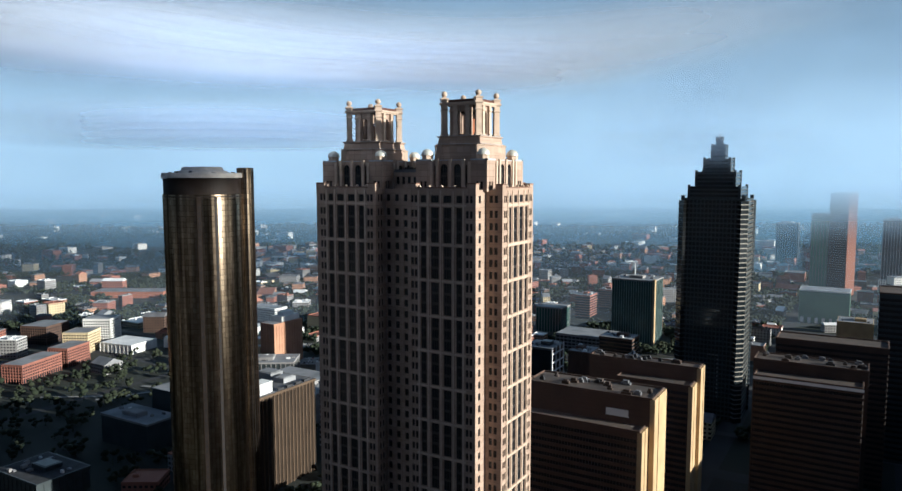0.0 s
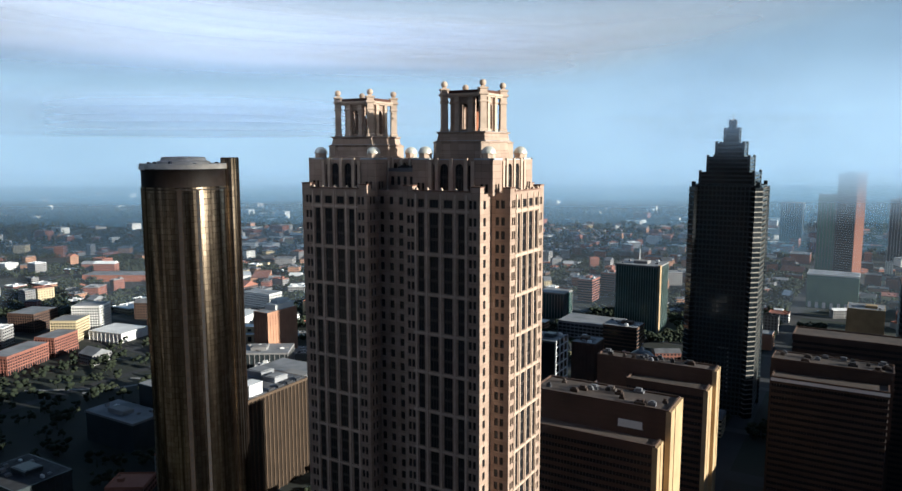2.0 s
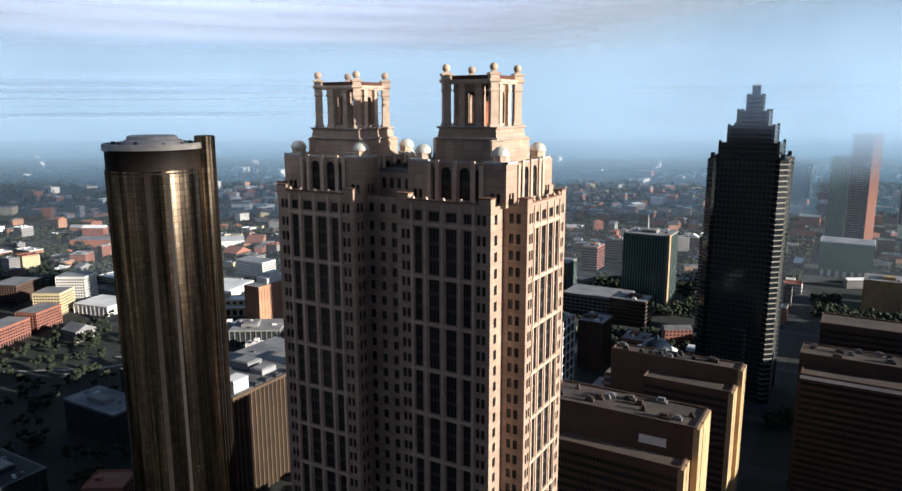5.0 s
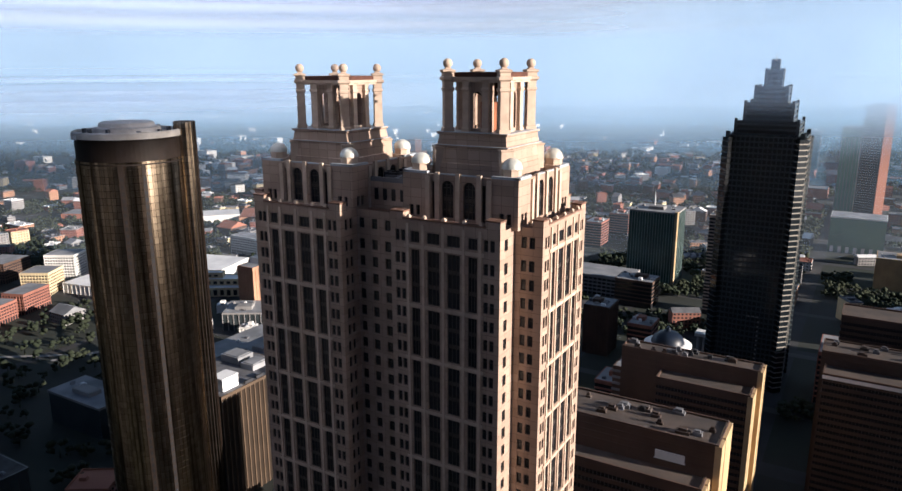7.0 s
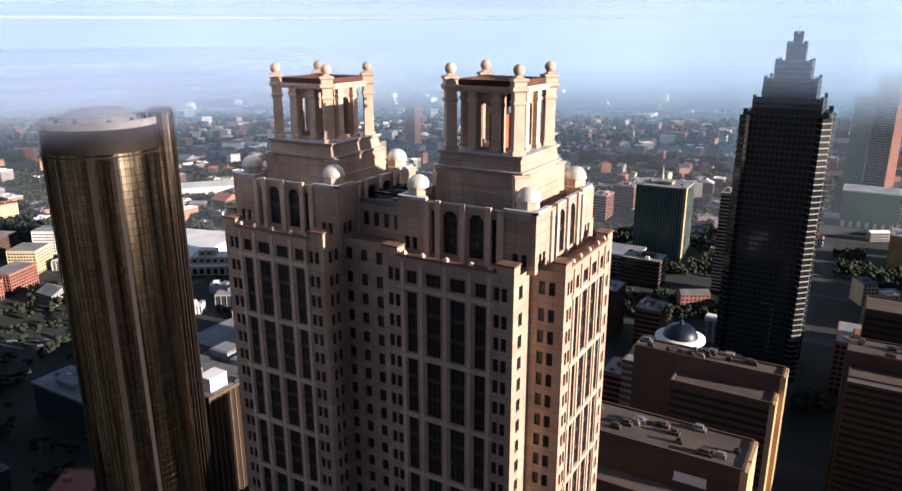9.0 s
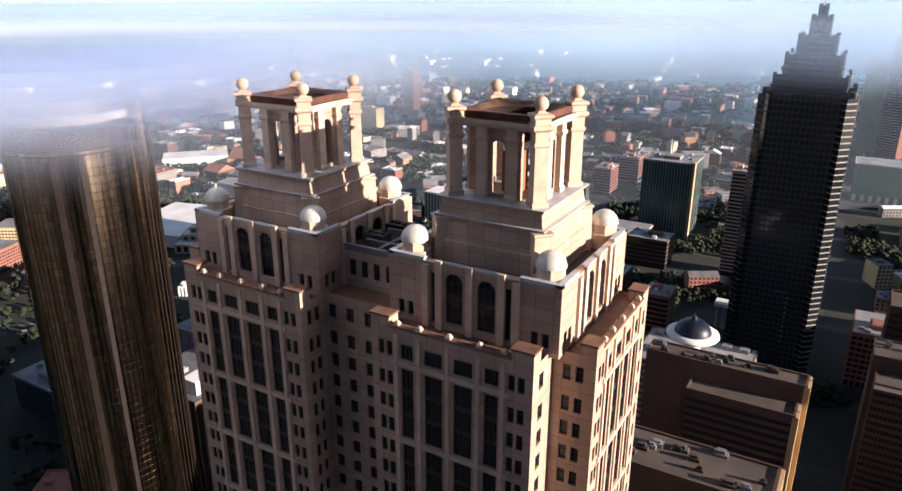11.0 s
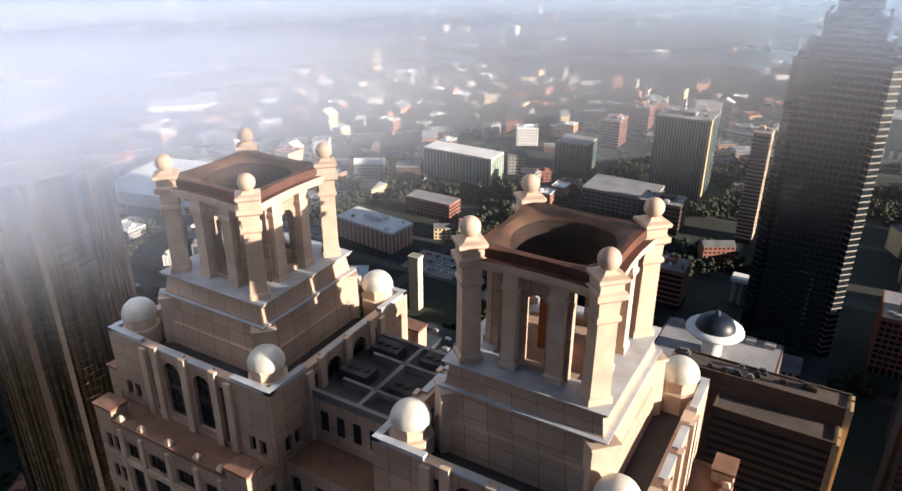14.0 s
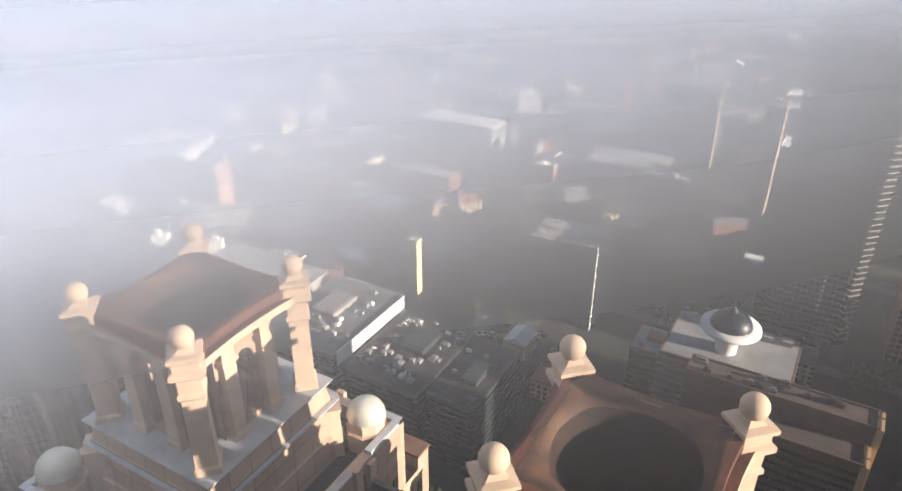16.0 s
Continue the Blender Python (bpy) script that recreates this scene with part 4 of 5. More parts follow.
q.lathe(0, 0, [(R + 0.1, 196.4), (R + 0.1, 197.0), (R - 0.5, 197.2), (R - 0.5, 206.6), (R + 0.15, 206.8), (R + 0.15, 207.2)], N)
part("restaurant_band", q, BRONZE_DARK, hotel, "dark recessed restaurant floors under the rim")
q = Build()
q.lathe(0, 0, [(R + 0.2, 207.2), (R + 0.2, 209.6), (R - 0.2, 210.0), (R - 0.9, 210.0), (R - 0.9, 208.6)], N, cap=False)
part("rim", q, RIM_METAL, hotel, "pale lit rim wall at the roof edge")
q = Build()
q.lathe(0, 0, [(R - 0.9, 208.6), (14.2, 208.7), (13.6, 210.9), (11.6, 211.5), (11.2, 213.0), (10.2, 213.4), (0.1, 213.6)], 48)
part("roof_dome", q, RIM_METAL, hotel, "low pale domed roof")
for i in range(9):
    q = Build()
    a = 0.7 * i + 0.3
    rr = 16.0 + (i % 3)
    q.box(rr * math.cos(a) - 0.8, rr * math.sin(a) - 0.6, 208.6, rr * math.cos(a) + 0.8, rr * math.sin(a) + 0.6, 210.3 + 0.3 * (i % 4))
    part("roof_unit", q, ROOF_GREY, hotel)
for az, half in ((-23.5, 2.2), (-47.0, 3.0), (118.0, 1.7)):   # recessed dark service slots with small windows
    q = Build()
    a0, a1 = radians(az - half), radians(az + half)
    p = [(r * math.cos(a), r * math.sin(a)) for r, a in ((R - 0.4, a0), (R + 0.12, a0), (R + 0.12, a1), (R - 0.4, a1))]
    q.loft([[(x, y, 2) for x, y in p], [(x, y, 196.4) for x, y in p]])
    slot = part("service_slot", q, BRONZE_DARK, hotel, "dark vertical strip of small windows")
    q = Build()
    c, s = math.cos(radians(az)), math.sin(radians(az))
    for i in range(63):
        for w in (-0.3, 0.3):
            m = Vector((c * (R + 0.13) - s * w, s * (R + 0.13) + c * w, 4 + 3.0 * i))
            q.face([(m.x + s * 0.2, m.y - c * 0.2, m.z), (m.x - s * 0.2, m.y + c * 0.2, m.z), (m.x - s * 0.2, m.y + c * 0.2, m.z + 1.5), (m.x + s * 0.2, m.y - c * 0.2, m.z + 1.5)])
    part("small_panes", q, GLASS, slot, kind="stuff")
q = Build()
sxx, syy = 15.6, 17.7
q.lathe(sxx, syy, [(4.6, 0), (4.6, 212.6), (4.3, 213.0), (0.1, 213.0)], 20)
shaft = part("lift_shaft", q, BRONZE, hotel, "narrower round lift shaft beside the drum")
for i in range(20):
    a = 2 * math.pi * i / 20
    c, s = math.cos(a), math.sin(a)
    p = [(sxx + c * (4.55 + d) - s * w, syy + s * (4.55 + d) + c * w) for d, w in ((0.0, -0.14), (0.25, -0.14), (0.25, 0.14), (0.0, 0.14))]
    q = Build()
    q.loft([[(x, y, 2) for x, y in p], [(x, y, 212.8) for x, y in p]])
    part("rib", q, BRONZE_DARK, shaft)
for i in range(6):                              # plain bars where the sign is
    a = radians(-128 + 5.6 * i)
    c, s = math.cos(a), math.sin(a)
    p = [(c * (R + d) - s * w, s * (R + d) + c * w) for d, w in ((0.2, -0.6), (0.5, -0.6), (0.5, 0.6), (0.2, 0.6))]
    q = Build()
    q.loft([[(x, y, 206.8) for x, y in p], [(x, y, 208.8) for x, y in p]], bottom=True)
    part("sign_bar", q, SIGN, hotel, "pale bar of an unreadable roof sign")


# ---- the dark stepped tower ----
dark = thing("stepped_dark_tower", -118.5, 656, 0, "tall dark granite tower with a stepped pointed crown", "skyscraper")


def banded(x0, y0, x1, y1, z0, z1, floor, band):
    """Spandrel bands round a block, one a floor."""
    b = Build()
    b.box(x0, y0, 0, x1, y1, band)
    me = b.mesh("spandrel_band", [TEAL_SPANDREL])
    zz = z0
    while zz < z1 - 0.2:
        ob = new("spandrel_band", me)
        ob.parent = dark
        ob.location = (0, 0, min(zz, z1 - band))
        zz += floor


HX, HY = 26.5, 24.0
levels = [(1.0, 0, 0, 189.0), (0.8, 0, 189.0, 199.2), (0.62, 0, 199.2, 211.5), (0.42, 0, 211.5, 222.4), (0.22, 0, 222.4, 233.6), (0.1, 0, 233.6, 240.0)]
for k, _, za, zb in levels:
    if k == 1.0:
        for cx0, cy0, cx1, cy1 in ((-HX, -HY + 6, HX, HY - 6), (-HX + 6, -HY, HX - 6, HY), (-HX + 2.6, -HY + 2.6, HX - 2.6, HY - 2.6)):
            core = Build()
            core.box(cx0 + 0.4, cy0 + 0.4, za, cx1 - 0.4, cy1 - 0.4, zb)
            part("curtain_wall", core, DARK_GLASS, dark)
            banded(cx0, cy0, cx1, cy1, za, zb, 4.0, 1.25)
    else:
        hx, hy = HX * k, HY * k
        core = Build()
        core.box(-hx + 0.3, -hy + 0.3, za, hx - 0.3, hy - 0.3, zb)
        part("curtain_wall", core, DARK_GLASS, dark)
        banded(-hx, -hy, hx, hy, za, zb, 3.4, 1.4)
        for sx in (1, -1):
            for sy in (1, -1):
                q = Build()
                q.box(min(sx * hx, sx * (hx - 1.6)) - 0.2, min(sy * hy, sy * (hy - 1.6)) - 0.2, za, max(sx * hx, sx * (hx - 1.6)) + 0.2, max(sy * hy, sy * (hy - 1.6)) + 0.2, zb + 1.4)
                part("corner_pier", q, DARK_GRANITE, dark)
for i in range(13):                             # upright granite ribs on the front and back
    for f in (-1, 1):
        q = Build()
        x, y = -HX + 8 + (2 * HX - 16) * i / 12, f * HY
        q.box(x - 0.35, min(y, y + f * 0.25), 0, x + 0.35, max(y, y + f * 0.25), 189.0)
        part("rib", q, DARK_GRANITE, dark)
for sx, sy in ((1, -1), (1, 1), (-1, -1), (-1, 1)):   # splayed corner bays
    q = Build()
    q.loft([square(sx * (HX - 3.4), sy * (HY - 3.4), 3.6, zz, math.pi / 4) for zz in (0, 187.4)])
    bay = part("corner_bay", q, DARK_GLASS, dark)
    # only the sun-facing corner gets the pale, sun-painted spandrels
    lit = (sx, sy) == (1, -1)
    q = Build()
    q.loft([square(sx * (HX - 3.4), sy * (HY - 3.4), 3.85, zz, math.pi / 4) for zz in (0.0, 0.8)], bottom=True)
    me = q.mesh("bay_spandrel", [SUNLIT_SPANDREL if lit else DARK_GRANITE])
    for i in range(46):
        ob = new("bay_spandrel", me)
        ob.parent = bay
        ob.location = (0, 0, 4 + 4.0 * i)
# sunlit dashes along the east side, painted by a paler colour
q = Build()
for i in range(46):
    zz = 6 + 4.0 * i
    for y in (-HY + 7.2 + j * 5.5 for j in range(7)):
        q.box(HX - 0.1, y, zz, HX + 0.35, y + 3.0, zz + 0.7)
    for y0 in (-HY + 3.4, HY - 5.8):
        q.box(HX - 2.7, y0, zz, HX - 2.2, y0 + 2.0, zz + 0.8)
part("side_banding", q, SUNLIT_SPANDREL, dark, "side spandrels coloured pale for the sunlight on them", kind="stuff")
for sx in (1, -1):
    for sy in (1, -1):
        q = Build()
        q.box(sx * (HX - 2.0) - 1.4, sy * (HY - 2.0) - 1.4, 187.5, sx * (HX - 2.0) + 1.4, sy * (HY - 2.0) + 1.4, 191.6)
        part("corner_turret", q, DARK_GRANITE, dark)
q = Build()
q.lathe(0, 0, [(0.5, 240), (0.35, 243.5), (0.05, 246)], 8)
part("spire", q, SILVER, dark)
for j in range(10):
    q = Build()
    q.box(8.0, -HY - 0.2, 20 + 3.6 * j, 9.0, -HY - 0.05, 21.2 + 3.6 * j)
    part("metal_reveal", q, SILVER, dark)
for j in range(6):
    q = Build()
    q.box(0.0 + 1.5 * j, -HY - 0.2, 56.2, 0.9 + 1.5 * j, -HY - 0.05, 57.0)
    part("metal_reveal", q, SILVER, dark)


# ---- brown banded office slabs ----
def slab(name, x0, y0, x1, y1, z1, up, label, fins=True, floor=3.7, front=CONCRETE):
    """An office slab: bands of precast concrete and ribbon glass, fins painted sunlit buff at its east end, a higher
    block behind.
    """
    cx, cy = (x0 + x1) / 2, (y0 + y1) / 2
    t = thing(name, cx, cy, 0, label, "office building", "brown office slabs")
    hx, hy = (x1 - x0) / 2, (y1 - y0) / 2
    g = Build()
    g.box(-hx + 0.5, -hy + 0.5, 0, hx - 0.5, hy - 0.5, z1 - 1.0)
    part("ribbon_glass", g, GLASS, t)
    zz = z1 - 3.4
    g = Build()
    g.box(-hx, -hy, zz, hx, hy, z1)
    part("top_band", g, front, t)
    g = Build()
    g.box(-hx, -hy, 0, hx, hy, 1.75)
    me = g.mesh("precast_band", [front])
    while zz > floor:
        zz -= floor
        ob = new("precast_band", me)
        ob.parent = t
        ob.location = (0, 0, zz)
    g = Build()
    k = -hx + 1.5
    while k < hx - 1:
        g.box(k - 0.09, -hy + 0.12, 0, k + 0.09, -hy + 0.5, z1 - 3)
        k += 1.55
    part("window_mullions", g, FRAME, t, kind="stuff")
    # end fins far paler than the front: sunlight put into their colour
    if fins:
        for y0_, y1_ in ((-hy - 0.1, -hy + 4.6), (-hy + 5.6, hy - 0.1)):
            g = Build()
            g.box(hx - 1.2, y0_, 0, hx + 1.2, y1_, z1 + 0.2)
            part("end_fin", g, CONCRETE_PALE, t, "concrete end wall coloured buff for the sun on it")
    g = Build()
    g.face(rect(-hx + 0.8, -hy + 0.8, hx - 0.8, hy - 0.8, z1 + 0.004))
    for a in ((-hx, -hy, hx, -hy + 0.8), (-hx, hy - 0.8, hx, hy), (-hx, -hy + 0.8, -hx + 0.8, hy - 0.8), (hx - 0.8, -hy + 0.8, hx, hy - 0.8)):
        g.box(a[0], a[1], z1, a[2], a[3], z1 + 0.9, 1)
    part("roof", g, [SLAB_ROOF, CONCRETE], t, "brown gravel roof behind a low parapet")
    if up:
        ux0, uy0, ux1, uy1, uz = up
        ux0, ux1, uy0, uy1 = ux0 - cx, ux1 - cx, uy0 - cy, uy1 - cy
        g = Build()
        g.box(ux0, uy0, 0, ux1, uy1, uz)
        blk = part("upper_block", g, front, t)
        g = Build()
        for i in range(4):
            g.box(ux0 - 0.12, uy0 - 0.12, uz - 2.8 * i - 1.0, ux1 + 0.12, uy1 + 0.12, uz - 2.8 * i - 0.2)
        part("shadow_grooves", g, front, blk)
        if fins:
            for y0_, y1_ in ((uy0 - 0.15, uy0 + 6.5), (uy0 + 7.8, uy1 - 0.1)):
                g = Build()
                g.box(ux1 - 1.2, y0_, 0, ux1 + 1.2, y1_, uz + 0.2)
                part("end_fin", g, CONCRETE_PALE, blk, "concrete end wall coloured buff for the sun on it")
        g = Build()
        g.face(rect(ux0 + 0.8, uy0 + 0.8, ux1 - 0.8, uy1 - 0.8, uz + 0.01))
        for a in ((ux0, uy0, ux1, uy0 + 0.6), (ux0, uy1 - 0.6, ux1, uy1), (ux0, uy0 + 0.6, ux0 + 0.6, uy1 - 0.6), (ux1 - 0.6, uy0 + 0.6, ux1, uy1 - 0.6)):
            g.box(a[0], a[1], uz, a[2], a[3], uz + 0.8, 1)
        part("upper_roof", g, [SLAB_ROOF, CONCRETE], blk)
        rng = random.Random(name + str(round(x0)))
        for i in range(14):
            w = rng.uniform(1.0, 2.6)
            x, y = rng.uniform(ux0 + 3, ux1 - 3), rng.uniform(uy0 + 2, uy1 - 2)
            g = Build()
            g.box(x - w, y - w * 0.6, uz, x + w, y + w * 0.6, uz + rng.uniform(0.8, 2.0))
            g.box(x - w * 0.6, y - w * 0.4, uz + 1.0, x + w * 0.6, y + w * 0.4, uz + 2.3)
            part("roof_unit", g, rng.choice([SLAB_ROOF, DARK_FELT, CONCRETE_DARK, ROOF_GREY]), blk)
    return t


slab("office_slab", -152, 326, -90, 340, 88.5, (-152, 336, -87, 358, 102.0), "brown concrete office slab with ribbon windows and lit end fins")
slab("office_slab", -131, 419, -87, 434, 87.0, (-152, 431, -85, 442, 95.2), "brown concrete office slab with pale gravel roof")
# the rear slabs' darker precast stands in for the shade there
s3 = slab("office_slab", -60, 466, -1, 482, 86.5, (-62, 480, 1, 500, 93.5), "brown concrete office slab with a white coping line", False, 3.7, CONCRETE_DARK)
q = Build()
q.box(-29.6, -8.3, 84.6, 29.6, -8.05, 86.4)
part("white_coping", q, ROOF_WHITE, s3, "white metal coping strip")
slab("office_slab", -56, 540, 12, 565, 95.5, None, "brown office slab behind the others, darkened for shade", False, 3.7, CONCRETE_DARK)
slab("office_slab", 5, 600, 46, 640, 123.6, None, "dark banded office tower at the street's end", False, 4.0, DARK_GRANITE)

g = Build()                                      # pale service panel on the first slab
sign = thing("roof_panel", -104, 335.7, 92.0, "pale rectangular louvre panel on the roof block wall", "louvre panel")
g.box(-5.5, -0.25, 0, 5.5, 0.28, 3.2)
g.box(-5.8, -0.3, -0.25, 5.8, 0.29, 0.0)
part("panel", g, WHITE_WALL, sign)


# ---- the round revolving restaurant on its hotel block ----
atrium = thing("atrium_hotel", -140, 500, 0, "low concrete hotel block with a round roof restaurant", "hotel")
g = Build()
g.box(-34, -10, 0, 26, 32, 58)
part("block", g, CONCRETE, atrium)
g = Build()
for i in range(13):
    g.box(-34.3, -10.3, 5 + 4.1 * i, 26.3, 32.3, 6.5 + 4.1 * i)
part("balcony_bands", g, GREY_WALL, atrium, kind="stuff")
g = Build()
g.face(rect(-33, -9, 25, 31, 58.02))
for i in range(6):
    g.box(-30 + 9.4 * i, 24, 58, -25 + 9.4 * i, 28, 60.5, 1)
part("roof", g, [ROOF_LIGHT, GREY_WALL], atrium)
g = Build()
g.lathe(-6, 6.4, [(5.0, 58), (5.0, 68.6), (13.4, 70.6), (14.2, 71.4), (14.0, 72.6), (10.2, 73.2)], 40)
disc = part("restaurant_disc", g, ROOF_WHITE, atrium, "white ring-shaped restaurant deck", True)
g = Build()
g.lathe(-6, 6.4, [(9.8, 73.2), (9.4, 75.0), (8.2, 77.2), (5.8, 79.2), (3.0, 80.3), (1.5, 80.7), (1.4, 82.2), (0.3, 82.6), (0.1, 85.0)], 32)
part("blue_dome", g, NAVY_GLASS, disc, "dark blue glass dome", True)
stack = thing("lift_tower", -155, 681, 0, "round concrete lift tower with a white slab cap", "lift tower")
g = Build()
for i in range(5):
    a = 2 * math.pi * i / 5
    g = Build()
    g.lathe(4.2 * math.cos(a), 4.2 * math.sin(a), [(2.3, 0), (2.3, 18)], 12)
    part("shaft", g, GREY_WALL, stack)
g = Build()
g.box(-7.2, -6, 18, 7.2, 6, 20.5)
part("cap", g, ROOF_WHITE, stack)

# ---- other towers ----
def window_grid(b, x0, x1, y, n, z0, z1, dx, dz, w, h, along="x"):
    """Thin recessed panes laid on a wall face at y (or x)."""
    k = x0 + dx / 2
    while k < x1:
        zz = z0
        while zz + h < z1:
            if along == "x":
                b.box(k - w / 2, min(y, y + n), zz, k + w / 2, max(y, y + n), zz + h)
            else:
                b.box(min(y, y + n), k - w / 2, zz, max(y, y + n), k + w / 2, zz + h)
            zz += dz
        k += dx


def tall_block(name, cx, cy, hx, hy, z1, wall_mat, glass_mat, label, rib=3.0, bands=0.0, crown_=True, turn=0.0, rib_mat=None, group="", top=None, clutter=None):
    """A block with vertical ribs or floor bands over glass."""
    t = thing(name, cx, cy, 0, label, "high-rise building", group, "", turn)
    g = Build()
    g.box(-hx + 0.3, -hy + 0.3, 0, hx - 0.3, hy - 0.3, z1)
    part("glass_body", g, glass_mat, t)
    g = Build()
    if bands:
        zz = z1 - 1.6
        while zz > 2:
            g.box(-hx, -hy, zz, hx, hy, zz + 1.4)
            zz -= bands
    if rib:
        k = -hx
        while k <= hx:
            for y in (-hy, hy):
                g.box(k - 0.35, y - 0.25, 0, k + 0.35, y + 0.25, z1)
            k += rib
        k = -hy
        while k <= hy:
            for x in (-hx, hx):
                g.box(x - 0.25, k - 0.35, 0, x + 0.25, k + 0.35, z1)
            k += rib
    part("facade_ribs", g, rib_mat or wall_mat, t, kind="stuff")
    g = Build()
    g.box(-hx - 0.2, -hy - 0.2, z1 - 0.5, hx + 0.2, hy + 0.2, z1 + 1.2, 0)
    g.face(rect(-hx + 0.6, -hy + 0.6, hx - 0.6, hy - 0.6, z1 + 1.21), 1)
    part("roof", g, [wall_mat, top or ROOF_LIGHT], t)
    if crown_:
        rr = random.Random(round(cx * 7 + cy))
        ox, oy = rr.uniform(-0.3, 0.3) * hx, rr.uniform(-0.3, 0.3) * hy
        g = Build()
        g.box(ox - hx * 0.35, oy - hy * 0.3, z1 + 1.2, ox + hx * 0.3, oy + hy * 0.35, z1 + 4.2)
        g.box(ox - hx * 0.3, oy - hy * 0.25, z1 + 4.2, ox + hx * 0.25, oy + hy * 0.3, z1 + 4.5)
        part("plant_room", g, wall_mat, t)
        for _ in range(8 if clutter is None else clutter):
            w, d = rr.uniform(0.6, 2.2), rr.uniform(0.6, 1.8)
            x, y, hh = rr.uniform(-0.85, 0.85) * hx, rr.uniform(-0.85, 0.85) * hy, rr.uniform(0.7, 2.2)
            if abs(x - ox) < hx * 0.36 + w and abs(y - oy) < hy * 0.36 + d:
                continue
            g = Build()
            g.box(x - w, y - d, z1 + 1.2, x + w, y + d, z1 + 1.2 + hh)
            g.box(x - w * 0.6, y - d * 0.6, z1 + 1.2 + hh, x + w * 0.6, y + d * 0.6, z1 + 1.5 + hh)
            part("roof_unit", g, rr.choice([ROOF_LIGHT, ROOF_GREY, GREY_WALL, ROOF_WHITE]), t)
    return t


g1 = tall_block("glass_tower", -254, 895, 26, 22, 80, GREY_WALL, TEAL_GLASS, "teal glass tower with vertical ribs and a roof mast", 3.0, 0, True, 0, TEAL_RIB)
q = Build()
q.box(24, -22.2, 0, 27, -16, 82.0)
part("pale_corner", q, CONCRETE_PALE, g1, "pale sunlit concrete corner pier")
q = Build()
q.lathe(-4, 0, [(0.9, 81), (0.6, 92), (0.1, 101)], 8)
part("mast", q, ROOF_WHITE, g1)
f1 = tall_block("twin_slab_tower", -49, 1424, 16, 15, 176, DARK_GRANITE, DARK_GLASS, "distant dark tower with an orange sunlit side in fog", 0, 4.0, True, -25)
# the sun-facing side in orange: warm light put into its colour
q = Build()
q.box(16, -15, 0, 17, 15, 180)
part("side_wall", q, SUNLIT_RUST_WALL, f1, "side wall coloured orange for the low sun on it")
tall_block("twin_slab_tower", -85, 1472, 14, 26, 138, GREY_WALL, GREEN_GLASS, "distant pale glass tower half lost in fog", 5.0, 0, False)
b1 = tall_block("glass_block", -57, 1150, 32, 20, 46, WHITE_WALL, GREEN_GLASS, "pale green glass office block with a white top", 0, 0, False)
for i in range(7):
    q = Build()
    q.box(-29 + 9 * i, -20.7, 0, -25 + 9 * i, -20.0, 8)
    part("arcade_pier", q, WHITE_WALL, b1)
tall_block("office_block", -15, 985, 19, 18, 34, CONCRETE_PALE, CONCRETE_PALE, "buff concrete office block", 4.0, 0, True)
tall_block("slim_white_tower", -172, 800, 7, 10, 98, STONE_TRIM, GLASS, "slim pale apartment tower with stacked balconies", 0, 3.4, True, 0, STONE_TRIM)
tall_block("lattice_tower", -248, 582, 13, 14, 59, DARK_GRANITE, DARK_GLASS, "dark office tower with a white lattice side", 0, 0, True)
lt = thing("lattice_screen", -234.4, 582, 0, "white open lattice screen along the tower's side", "screen")
for k in range(4):
    q = Build()
    q.box(0, -14 + 8.7 * k, 0, 0.8, -13.0 + 8.7 * k, 61)
    part("upright", q, ROOF_WHITE, lt)
for k in range(8):
    q = Build()
    q.box(0.05, -14, 2 + 7.5 * k, 0.75, 13, 3.0 + 7.5 * k)
    part("rail", q, ROOF_WHITE, lt)
tall_block("slim_shaft", -356, 552, 4.2, 3.4, 41, CREAM_WALL, CREAM_WALL, "slim cream brick chimney-like tower", 0, 0, False)
tall_block("dark_cube", -288, 443, 22, 30, 45, DARK_GRANITE, DARK_GLASS, "dark square block with a cluttered flat roof", 0, 3.6, True, 0, None, "", DARK_FELT, 70)
tall_block("dark_annex", -252, 446, 13, 26, 43, DARK_GRANITE, DARK_GLASS, "dark lower annex with a plain flat roof", 0, 3.6, True, 0, None, "", DARK_FELT, 5)
tall_block("low_block", -336, 443, 23, 32, 52, GREY_WALL, GLASS, "low grey block with a long white parapet", 0, 4.0, True, 0, None, "", ROOF_GREY, 16)
wp = thing("white_parapet", -312.0, 443, 49.0, "long white sunlit parapet wall", "parapet")
q = Build()
q.box(-0.35, -30, -2.5, 0.35, 30, 5.2)
part("wall", q, ROOF_WHITE, wp)
tall_block("brown_block", -235, 650, 11, 13, 42, CONCRETE, CONCRETE, "small brown concrete block", 3.5, 0, True)
tall_block("brown_block", -200, 655, 10, 12, 30, BRICK_WALL, GLASS, "brown brick block with ribbon windows", 0, 4.0, True)
tall_block("brown_block", -244, 790, 19, 14, 27, CONCRETE, GLASS, "low brown office block", 0, 4.0, True)
tall_block("red_brick_block", -363, 1010, 11, 16, 34, BRICK_WALL, GLASS, "red brick apartment block", 0, 3.6, True)
tall_block("red_brick_block", -357, 1100, 14, 14, 30, BRICK_WALL, GLASS, "red brick apartment block", 0, 3.6, True)
tall_block("teal_block", -372, 905, 18, 16, 32, GREY_WALL, TEAL_GLASS, "low teal glass block", 4.0, 0, False)
